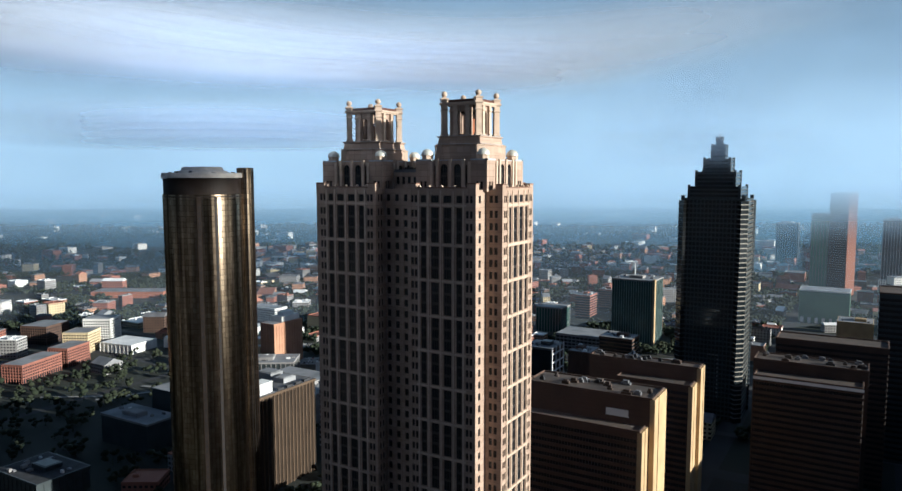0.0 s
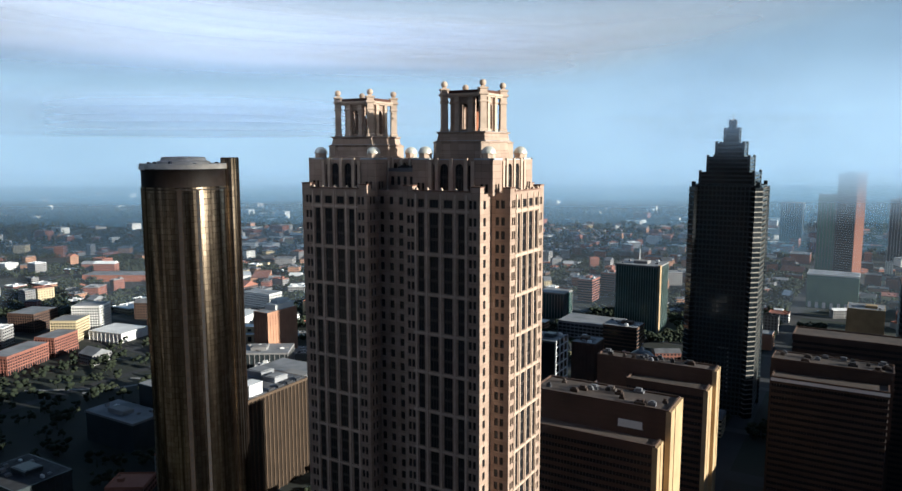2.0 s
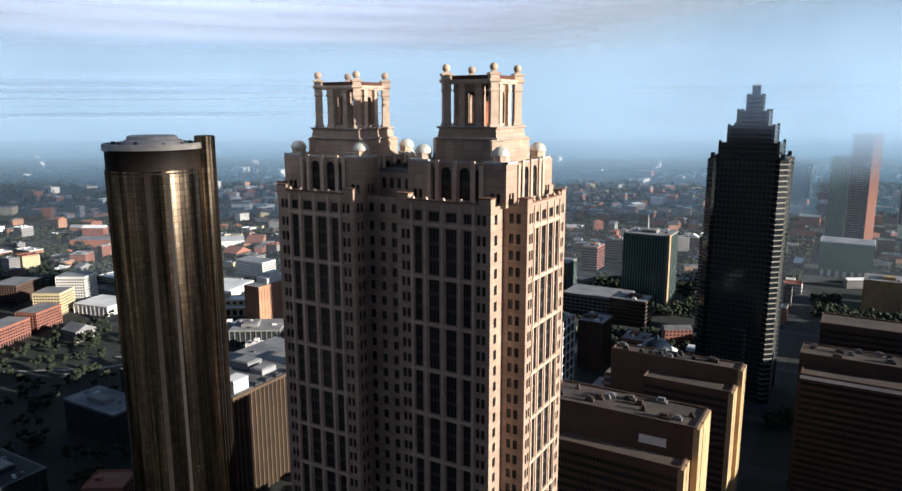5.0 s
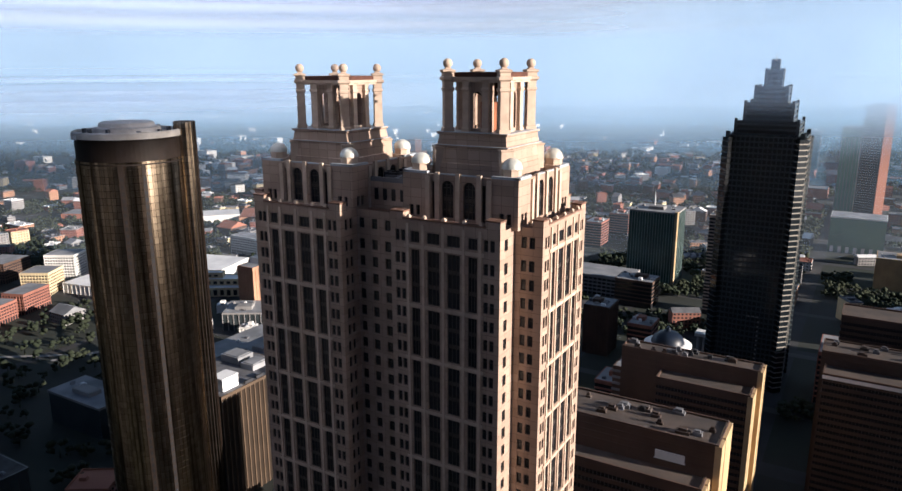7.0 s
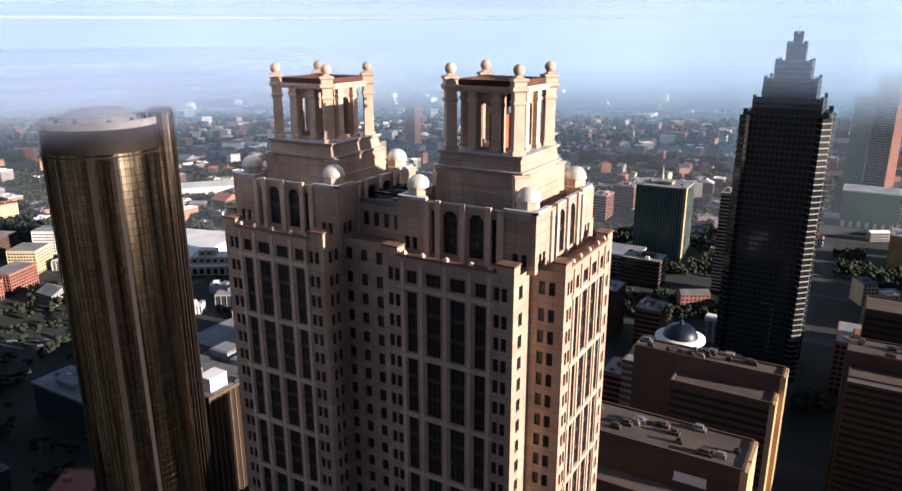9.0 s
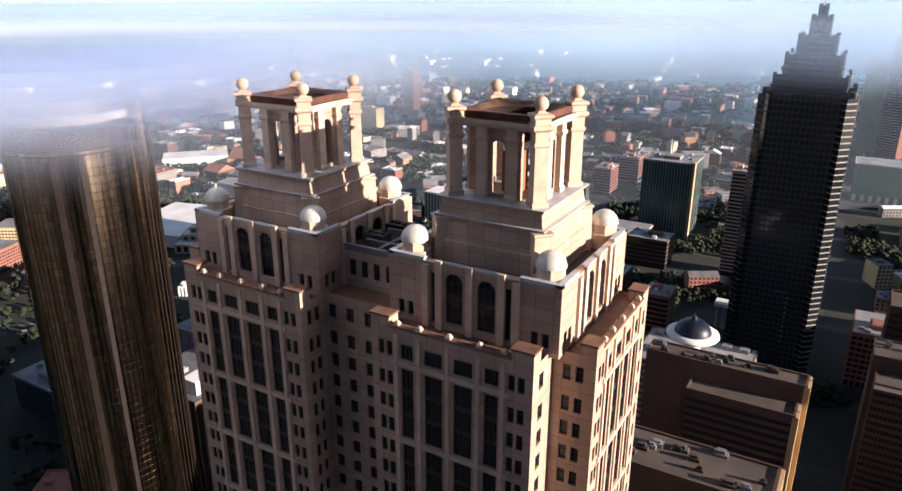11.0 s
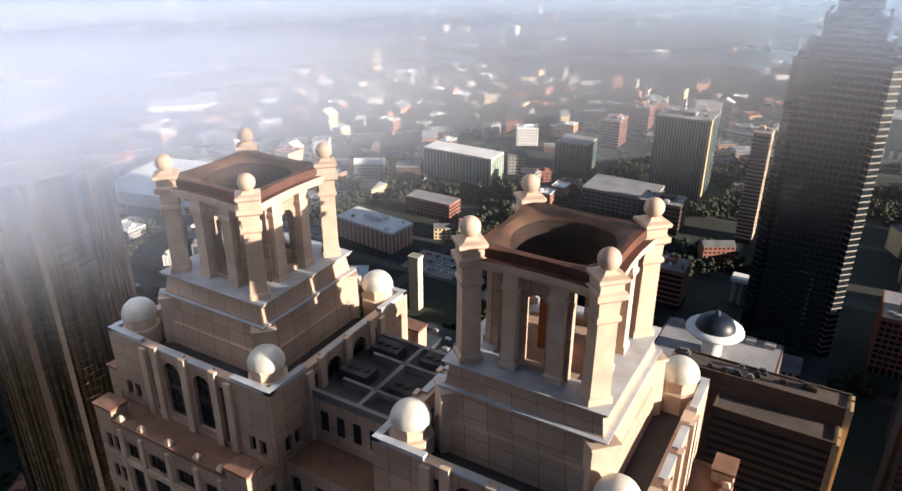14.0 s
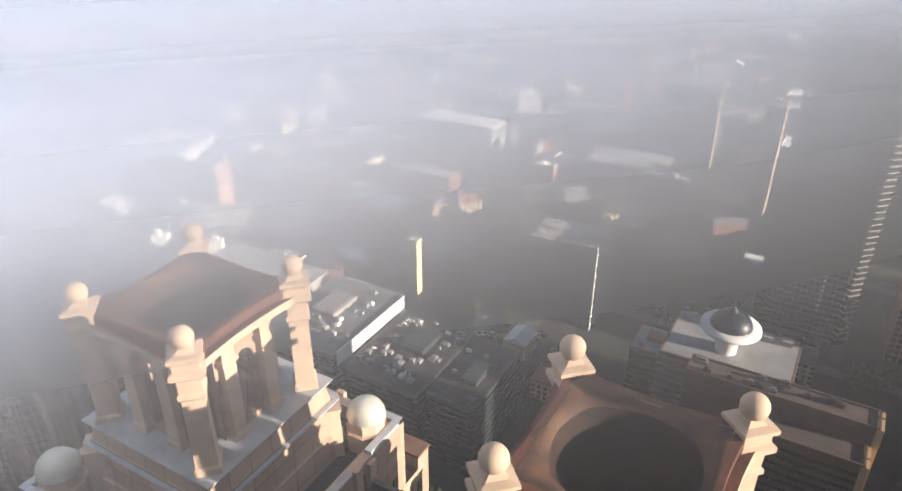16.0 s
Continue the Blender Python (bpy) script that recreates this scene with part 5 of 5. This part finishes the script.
ribbed = tall_block("ribbed_block", -357, 353, 22, 27, 65, TAN_RIB, TAN_DARK, "tan concrete block with closely set vertical ribs", 3.4, 0, False, 0, TAN_RIB, "", ROOF_GREY)
q = Build()
q.box(9.5, -22.5, 66.2, 18.5, -11.5, 73.0)
q.box(9.2, -22.8, 73.0, 18.8, -11.2, 73.5)
part("roof_house", q, ROOF_WHITE, ribbed, "white sunlit stair house on the roof")
for i in range(4):
    q = Build()
    q.box(20.2, -9 + 8.5 * i, 66.2, 21.2, -3.5 + 8.5 * i, 67.8)
    part("roof_screen", q, DARK_FELT, ribbed)
for x0, y0, x1, y1, h in ((-16, 8, -2, 20, 4.2), (2, 6, 12, 18, 3.2), (-14, -18, -4, -8, 2.4)):
    q = Build()
    q.box(x0, y0, 66.2, x1, y1, 66.2 + h)
    q.box(x0 + 1, y0 + 1, 66.2 + h, x1 - 1, y1 - 1, 66.6 + h)
    part("plant_room", q, ROOF_LIGHT, ribbed)
brick_tower = tall_block("orange_brick_tower", -566, 588, 10, 22, 47, ORANGE_WALL, ORANGE_WALL, "orange brick apartment tower with a white top", 4.0, 3.4, False, 0, ORANGE_WALL)
q = Build()
q.box(-7, -8, 48.2, 8, 20, 54)
q.box(-4, -2, 54, 5, 14, 58)
part("white_penthouse", q, WHITE_WALL, brick_tower, "white rendered penthouse storeys")
tall_block("white_slab", -742, 745, 24, 12, 22, WHITE_WALL, GLASS, "white apartment slab with dark windows", 3.0, 3.2, False)
tall_block("cream_block", -812, 508, 15, 15, 24, CREAM_WALL, GLASS, "cream painted apartment block", 3.2, 3.2, False, 30)
tall_block("white_block", -838, 552, 17, 14, 30, WHITE_WALL, GLASS, "white rendered apartment block", 3.0, 3.2, False, 30)
tall_block("brick_row", -752, 415, 12, 28, 18, BRICK_WALL, GLASS, "row of red brick apartment houses", 3.2, 3.0, False, 20)
tall_block("brick_row", -770, 466, 12, 18, 20, BRICK_WALL, GLASS, "row of red brick apartment houses", 3.2, 3.0, False, 20)
tall_block("brown_block", -900, 515, 18, 20, 22, CONCRETE, GLASS, "brown concrete apartment block", 3.2, 3.2, False, 20)
tall_block("low_hall", -490, 350, 28, 14, 22, GREY_WALL, DARK_GRANITE, "low dark hall with a pale flat roof", 0, 0, True)
tall_block("low_hall", -492, 386, 12, 14, 35, DARK_GRANITE, DARK_GRANITE, "dark windowless concrete block", 0, 0, False)
tall_block("low_hall", -440, 470, 42, 40, 24, GREY_WALL, GREY_WALL, "wide low hall with a pale roof", 7.0, 0, True)
tall_block("low_hall", -470, 262, 24, 18, 14, DARK_GRANITE, DARK_GRANITE, "low dark podium block", 5.0, 0, True, 0, None, "", DARK_FELT, 14)
tall_block("pale_shed", -715, 628, 40, 52, 12, WHITE_WALL, WHITE_WALL, "wide white exhibition shed roof", 6.0, 0, False, 14, None, "", ROOF_WHITE)
tall_block("pale_shed", -770, 540, 24, 20, 10, WHITE_WALL, WHITE_WALL, "smaller white shed roof", 6.0, 0, False, 10, None, "", ROOF_WHITE)
tall_block("framed_roof_block", -452, 634, 32, 14, 18, WHITE_WALL, ORANGE_WALL, "low block with a white framed roof", 5.0, 0, True, -6, None, "", ROOF_WHITE)
tall_block("brick_row", -440, 712, 24, 10, 15, BRICK_WALL, GLASS, "low red brick row with pale trim", 4.0, 3.4, False)
tall_block("glass_block", -465, 815, 41, 14, 30, WHITE_WALL, GREEN_GLASS, "long green glass block with a white roof edge", 4.0, 0, False, 0, None, "", ROOF_WHITE)
tall_block("terracotta_hall", -1110, 790, 62, 20, 10, TERRACOTTA, TERRACOTTA, "long low hall with a terracotta roof", 8.0, 0, False, 30, TERRACOTTA)
tall_block("pink_tower", -895, 1370, 12, 12, 88, ORANGE_WALL, ORANGE_WALL, "distant pinkish apartment tower", 4.0, 3.6, True)
tall_block("pale_slab", -890, 1210, 30, 12, 38, CREAM_WALL, CREAM_WALL, "distant cream apartment slab", 4.0, 3.6, True)
tall_block("teal_block", -290, 820, 34, 22, 20, GREY_WALL, DARK_GLASS, "low dark glass block with a pale roof", 5.0, 4.0, False)
tall_block("brown_block", -182, 535, 14, 12, 30, BRICK_WALL, GLASS, "low red brick block", 0, 4.0, True)
tall_block("brown_block", -48, 650, 20, 20, 38, BRICK_WALL, GLASS, "red brown brick block", 3.6, 4.0, True)
tall_block("distant_tower", -260, 1700, 22, 18, 85, GREY_WALL, DARK_GLASS, "grey tower far off in haze", 5.0, 0, True)
tall_block("distant_tower", -180, 1900, 24, 18, 95, GREY_WALL, DARK_GLASS, "grey tower far off in haze", 5.0, 0, True)
tall_block("distant_tower", 40, 1700, 26, 18, 120, GREY_WALL, DARK_GLASS, "grey tower far off in haze", 5.0, 0, True)

# ---- the pale halls and car parks behind the round tower ----
hall = thing("stepped_cream_hall", -640, 604, 0, "stepped cream exhibition hall with white terraces", "hall", "", "", 32)
for name, x0, y0, x1, y1, z0, z1 in (("lower_hall", -30, -16, 26, 18, 0, 9), ("upper_hall", -26, -4, 20, 17, 9, 15), ("roof_house", -20, 4, -2, 15, 15, 20)):
    g = Build()
    g.box(x0, y0, z0, x1, y1, z1, 0)
    g.face(rect(x0 + 0.5, y0 + 0.5, x1 - 0.5, y1 - 0.5, z1 + 0.02), 1)
    for a in ((x0, y0, x1, y0 + 0.5), (x0, y1 - 0.5, x1, y1), (x0, y0 + 0.5, x0 + 0.5, y1 - 0.5), (x1 - 0.5, y0 + 0.5, x1, y1 - 0.5)):
        g.box(a[0], a[1], z1, a[2], a[3], z1 + 0.8, 0)
    level = part(name, g, [CREAM_WALL, ROOF_WHITE], hall)
    for i in range(int((x1 - x0) / 7)):
        g = Build()
        g.box(x0 + 2 + 7 * i, y0 - 0.05, z0 + 1.5, x0 + 6 + 7 * i, y0 + 0.05, z1 - 1.5)
        part("opening", g, GLASS, level)
tall_block("pale_shed", -950, 860, 46, 24, 11, WHITE_WALL, WHITE_WALL, "long white exhibition hall roof", 6.0, 0, False, 48, None, "", ROOF_WHITE)
tall_block("pale_shed", -905, 905, 14, 40, 9, ORANGE_WALL, ORANGE_WALL, "long low orange brick hall", 6.0, 0, False, 40, None, "", TERRACOTTA)
tall_block("dark_hall", -540, 548, 24, 18, 16, GREY_WALL, DARK_GRANITE, "low dark hall with a grey flat roof", 5.0, 0, True, 32)
for x, y, w, d, h, turn in ((-520, 522, 7, 5, 9, 30), (-566, 512, 6, 5, 8, 28), (-590, 560, 8, 5, 7, 40), (-500, 585, 9, 6, 10, 12)):
    tall_block("white_house", x, y, w, d, h, WHITE_WALL, WHITE_WALL, "small white rendered house with a flat roof", 3.0, 0, True, turn, None, "small white houses", ROOF_WHITE)
car_paints = [material("car_paint_white", (0.75, 0.75, 0.74), 0.3, 0.1, None, 1, 8, 0), material("car_paint_silver", (0.42, 0.43, 0.45), 0.3, 0.5, None, 1, 8, 0),
              material("car_paint_dark", (0.03, 0.035, 0.045), 0.25, 0.2, None, 1, 8, 0), material("car_paint_red", (0.35, 0.03, 0.025), 0.3, 0.1, None, 1, 8, 0)]
car_names = ["white", "silver", "dark", "red"]
body, cabin, wheel = Build(), Build(), Build()
body.loft([rect(-2.2, -0.88, 2.2, 0.88, 0.3), rect(-2.25, -0.9, 2.25, 0.9, 0.6), rect(-2.1, -0.84, 2.15, 0.84, 0.95)], bottom=True)
cabin.loft([rect(-1.5, -0.8, 1.0, 0.8, 0.95), rect(-1.0, -0.62, 0.45, 0.62, 1.45)])
wheel.loft([[(0.32 * math.cos(i * math.pi / 5), y, 0.32 + 0.32 * math.sin(i * math.pi / 5)) for i in range(10)] for y in (-0.1, 0.1)], bottom=True)
car_mesh = [body.mesh("body", [m]) for m in car_paints]
cabin_mesh, wheel_mesh = cabin.mesh("cabin", [GLASS]), wheel.mesh("wheel", [FRAME])
park_rng = random.Random(21)
car_parks = [(-556, 600, 30, 16, 32), (-600, 655, 34, 18, 32), (-505, 615, 22, 15, 12), (-560, 690, 26, 17, 32), (-380, 620, 24, 18, 0), (-300, 690, 22, 20, 0)]
for k, (x, y, w, d, turn) in enumerate(car_parks):
    g = Build()
    g.face(rect(-w, -d, w, d, 0))
    ob = tagged(new("car_park", g.mesh("car_park", [PAVING])), "pale concrete car park surface between the halls", "car park", "", "structure")
    ob.matrix_world = pose(x, y, 0.3 + 0.01 * k, 0, 0, turn)
    for row in range(3):
        for i in range(int(w * 2 / 3.2)):
            if park_rng.random() < 0.5:
                continue
            n_ = park_rng.choice([0, 0, 0, 1, 1, 2, 3])
            t = tagged(new("parked_car"), f"{car_names[n_]} car parked in an open car park", "car", "parked cars")
            t.matrix_world = ob.matrix_world @ pose(-w + 2 + 3.2 * i, (row - 1) * d * 0.62, 0.02, 0, 0, 90 + park_rng.uniform(-3, 3))
            for name, me, places in (("body", car_mesh[n_], ((0, 0),)), ("cabin", cabin_mesh, ((0, 0),)), ("wheel", wheel_mesh, ((-1.35, -0.8), (-1.35, 0.8), (1.35, -0.8), (1.35, 0.8)))):
                for px, py in places:
                    c = new(name, me)
                    c.parent = t
                    c.location = (px, py, 0)

# ---- low city: many small buildings ----
taken = []
for ob in list(scene.objects):
    if ob.parent is None and ob.type == "EMPTY" and not ob.name.startswith("parked_car"):
        taken.append((ob.location.x, ob.location.y, 45 if ob.location.z < 1 else 5))
taken += [(x + s * w * 0.6 * math.cos(radians(a)), y + s * w * 0.6 * math.sin(radians(a)), d * 1.15) for x, y, w, d, a in car_parks for s in (-1, 0, 1)]
rng = random.Random(7)


def house_builds(w, d, h):
    """Wall, roof and window meshes and roof units of a small building round its own middle."""
    wall_, roof_, panes, units = Build(), Build(), Build(), []
    wall_.box(-w, -d, 0, w, d, h)
    if h > 6 and w * d < 300 and rng.random() < 0.25:
        roof_.loft([rect(-w - 0.4, -d - 0.4, w + 0.4, d + 0.4, h), [(-w - 0.4, 0, h + d * 0.5), (w + 0.4, 0, h + d * 0.5), (w + 0.4, 0.01, h + d * 0.5), (-w - 0.4, 0.01, h + d * 0.5)]])
    else:
        roof_.loft([rect(-w, -d, w, d, h), rect(-w, -d, w, d, h + 0.9), rect(-w + 0.4, -d + 0.4, w - 0.4, d - 0.4, h + 0.9), rect(-w + 0.4, -d + 0.4, w - 0.4, d - 0.4, h + 0.03)])
        for _ in range(rng.randint(1, 4)):
            rx, ry, rw = rng.uniform(-w * 0.6, w * 0.6), rng.uniform(-d * 0.6, d * 0.6), rng.uniform(1, 2.6)
            units.append(Build())
            units[-1].box(rx - rw, ry - rw * 0.7, h + 0.03, rx + rw, ry + rw * 0.7, h + rng.uniform(1.2, 3.0))
    window_grid(panes, -w, w, -d, -0.06, 1.2, h, 3.6, 3.5, 1.9, 1.7)
    window_grid(panes, -d, d, w, 0.06, 1.2, h, 3.6, 3.5, 1.9, 1.7, "y")
    return wall_, roof_, panes, units


WALLS = [(WHITE_WALL, "white"), (CREAM_WALL, "cream"), (BRICK_WALL, "red brick"), (BRICK_WALL, "red brick"), (GREY_WALL, "grey concrete"), (GREY_WALL, "grey concrete"), (CONCRETE, "brown concrete"), (ORANGE_WALL, "orange brick")]
ROOFS = [(ROOF_WHITE, "a white roof"), (ROOF_LIGHT, "a pale roof"), (ROOF_LIGHT, "a pale roof"), (ROOF_GREY, "a dark roof"), (ROOF_GREY, "a dark roof"), (DARK_FELT, "a black roof"), (TERRACOTTA, "a terracotta roof")]
sites = []
for _ in range(20000):
    if len(sites) >= 980:
        break
    a = radians(rng.uniform(-42, 38))
    dist = 500 + 1600 * rng.random() ** 0.75
    x, y = -math.sin(radians(30.5) - a) * dist, math.cos(radians(30.5) - a) * dist
    if -700 < x < -430 and y < 520 or -110 < x < -60 or 505 < y < 527:   # the dark park and the two avenues
        continue
    w, d = rng.uniform(5, 13), rng.uniform(5, 12)
    if dist > 900 and rng.random() < 0.25:
        w, d = w * 1.8, d * 1.5
    if any((x - p) ** 2 + (y - q_) ** 2 < (max(w, d) + r) ** 2 for p, q_, r in taken):
        continue
    taken.append((x, y, max(w, d) * 1.15))
    h = rng.choice([4.5, 7, 7, 10.5, 10.5, 14, 17.5, 21]) if dist > 560 else rng.choice([8, 12, 16, 22])
    if x < -950 and y < -0.85 * x and (x * 7.3 + y * 3.1) % 10 < 7.5:   # woods to the west
        taken.pop()
        continue
    sites.append((dist, x, y, w, d, h, rng.choice(WALLS), rng.choice(ROOFS), rng.choice([0, 0, 30, 32, 90, -8])))
sites.sort(key=lambda s: s[0])
rest = Build()
mats = []
for wm, _ in WALLS + ROOFS + [(GLASS, "")]:
    if wm not in mats:
        mats.append(wm)
for i, (dist, x, y, w, d, h, (wm, wname), (rm, rname), turn) in enumerate(sites):
    three = house_builds(w, d, h)
    if i < 300:
        t = thing("city_building", x, y, 0, f"low {wname} city building with {rname}", "building", "low city buildings", "", turn)
        part("wall", three[0], wm, t)
        part("roof", three[1], rm, t)
        for unit in three[3]:
            part("roof_unit", unit, rm, t)
        if three[2].v:
            part("panes", three[2], GLASS, t, kind="stuff")
    else:
        for bb, mm in list(zip(three, (wm, rm, GLASS))) + [(unit, rm) for unit in three[3]]:
            rest.add(bb, pose(x, y, 0, 0, 0, turn), mats.index(mm))
tagged(new("city_blocks", rest.mesh("city_blocks", mats)), "crowded low city blocks with pale roofs", "city", "", "stuff")

# the farthest roofs, too many to count
far_b = Build()
for _ in range(420):
    a = radians(rng.uniform(-45, 42))
    dist = rng.uniform(1700, 4200)
    f = Vector((-math.sin(radians(30.5) - a), math.cos(radians(30.5) - a)))
    if f.y < -0.85 * f.x and rng.random() < 0.6:
        continue
    x, y, w, d, h = f.x * dist, f.y * dist, rng.uniform(8, 26), rng.uniform(8, 20), rng.choice([5, 7, 9, 12, 16, 24])
    far_b.box(x - w, y - d, 0, x + w, y + d, h, rng.choice([0, 0, 0, 1, 2]))
    far_b.box(x - w * 0.3, y - d * 0.3, h, x + w * 0.2, y + d * 0.2, h + 2.5, 1)
tagged(new("far_city", far_b.mesh("far_city", [WHITE_WALL, GREY_WALL, BRICK_WALL])), "scattered pale roofs far across the wooded city", "city", "", "stuff")

# ---- trees ----
def woods(name, spots, label, seed):
    """Many small trees in one mesh: a few uneven clumps of leaves each, on a short trunk."""
    r = np.random.RandomState(seed)
    p = (1 + 5 ** 0.5) / 2
    ico = np.array([(-1, p, 0), (1, p, 0), (-1, -p, 0), (1, -p, 0), (0, -1, p), (0, 1, p), (0, -1, -p), (0, 1, -p), (p, 0, -1), (p, 0, 1), (-p, 0, -1), (-p, 0, 1)]) / 1.9
    tri = np.array([(0, 11, 5), (0, 5, 1), (0, 1, 7), (0, 7, 10), (0, 10, 11), (1, 5, 9), (5, 11, 4), (11, 10, 2), (10, 7, 6), (7, 1, 8),
                    (3, 9, 4), (3, 4, 2), (3, 2, 6), (3, 6, 8), (3, 8, 9), (4, 9, 5), (2, 4, 11), (6, 2, 10), (8, 6, 7), (9, 8, 1)])
    octa = np.array([(1, 0, 0), (-1, 0, 0), (0, 1, 0), (0, -1, 0), (0, 0, 1), (0, 0, -1)]) * 1.15
    otri = np.array([(0, 2, 4), (2, 1, 4), (1, 3, 4), (3, 0, 4), (2, 0, 5), (1, 2, 5), (3, 1, 5), (0, 3, 5)])
    vs, fs = [], []
    k = 0
    for x, y, s in spots:
        if x * x + y * y > 800 ** 2:
            for c in range(r.randint(4, 7)):
                off = np.array([x + r.uniform(-0.5, 0.5) * s, y + r.uniform(-0.5, 0.5) * s, s * r.uniform(0.45, 1.15)])
                a = r.uniform(0, 6.28)
                m = np.array([(math.cos(a), math.sin(a), 0), (-math.sin(a), math.cos(a), 0), (0, 0, 0.85)])
                vs.append((octa * s * r.uniform(0.22, 0.42) * r.uniform(0.7, 1.25, (6, 1))) @ m + off)
                fs.append(otri + k)
                k += 6
            continue
        for c in range(r.randint(6, 9)):
            rad = s * r.uniform(0.17, 0.4)
            off = np.array([r.uniform(-0.55, 0.55) * s, r.uniform(-0.55, 0.55) * s, s * r.uniform(0.45, 1.25)])
            pts = ico * rad * r.uniform(0.65, 1.3, (12, 1)) * np.array([1, 1, 0.8]) + off + np.array([x, y, 0])
            vs.append(pts)
            fs.append(tri + k)
            k += 12
        t = s * 0.06                              # trunk
        vs.append(np.array([(x - t, y - t, 0), (x + t, y - t, 0), (x, y + t, 0), (x, y, s * 0.9)]))
        fs.append(np.array([(0, 1, 3), (1, 2, 3), (2, 0, 3)]) + k)
        k += 4
    v, f = np.concatenate(vs), np.concatenate(fs)
    me = bpy.data.meshes.new(name)
    me.vertices.add(len(v))
    me.vertices.foreach_set("co", v.ravel())
    me.loops.add(len(f) * 3)
    me.loops.foreach_set("vertex_index", f.ravel())
    me.polygons.add(len(f))
    me.polygons.foreach_set("loop_start", np.arange(len(f)) * 3)
    me.materials.append(LEAF)
    me.update(calc_edges=True)
    return tagged(new(name, me), label, "trees", "", "stuff")


cells = {}
for p, q_, r_ in taken:
    cells.setdefault((int(p // 80), int(q_ // 80)), []).append((p, q_, r_))


def is_free(x, y):
    i, j = int(x // 80), int(y // 80)
    return not any((x - p) ** 2 + (y - q_) ** 2 < (r_ * 0.95) ** 2 for a in (-1, 0, 1) for b_ in (-1, 0, 1) for p, q_, r_ in cells.get((i + a, j + b_), ()))


spots = []
while len(spots) < 16000:
    a = radians(rng.uniform(-44, 40))
    dist = 380 + 1500 * rng.random() ** 0.75
    x, y = -math.sin(radians(30.5) - a) * dist, math.cos(radians(30.5) - a) * dist
    if noise.noise((x * 0.006, y * 0.006, 0)) > (0.12 if x > -86 else -0.02 if y < 700 else -0.2) and is_free(x, y) and not (-106 < x < -86) and not (506 < y < 526) and not (-150 < x < -80 and 420 < y < 520) and not (x < -365 and y < 520):
        spots.append((x, y, rng.uniform(4, 8)))
woods("street_trees", spots, "dense dark green city trees between the buildings", 3)
spots = []
while len(spots) < 14000:
    a = radians(rng.uniform(-46, 43))
    dist = 1700 + 2800 * rng.random() ** 0.8
    x, y = -math.sin(radians(30.5) - a) * dist, math.cos(radians(30.5) - a) * dist
    if noise.noise((x * 0.0025, y * 0.0025, 4)) > -0.25:
        spots.append((x, y, rng.uniform(8, 15)))
woods("far_woods", spots, "dark woods stretching to the hazy distance", 5)
spots = []
while len(spots) < 280:
    x, y = rng.uniform(-740, -365), rng.uniform(170, 540)
    if is_free(x, y) and y < 0.0 - x * 1.2 and not -425 < x < -400:
        spots.append((x, y, rng.uniform(4.5, 9)))
woods("park_trees", spots, "dark shaded park trees behind the hotel", 9)
for i, (x, y, ang, ln) in enumerate(((-640, 398, 35, 40), (-606, 424, 62, 30), (-590, 460, 20, 34))):
    g = Build()
    g.face(rect(-ln, -2.2, ln, 2.2, 0))
    ob = tagged(new("footpath", g.mesh("footpath", [PAVING])), "pale paved footpath through the park", "path", "", "structure")
    ob.matrix_world = pose(x, y, 0.3 + 0.02 * i, 0, 0, ang)
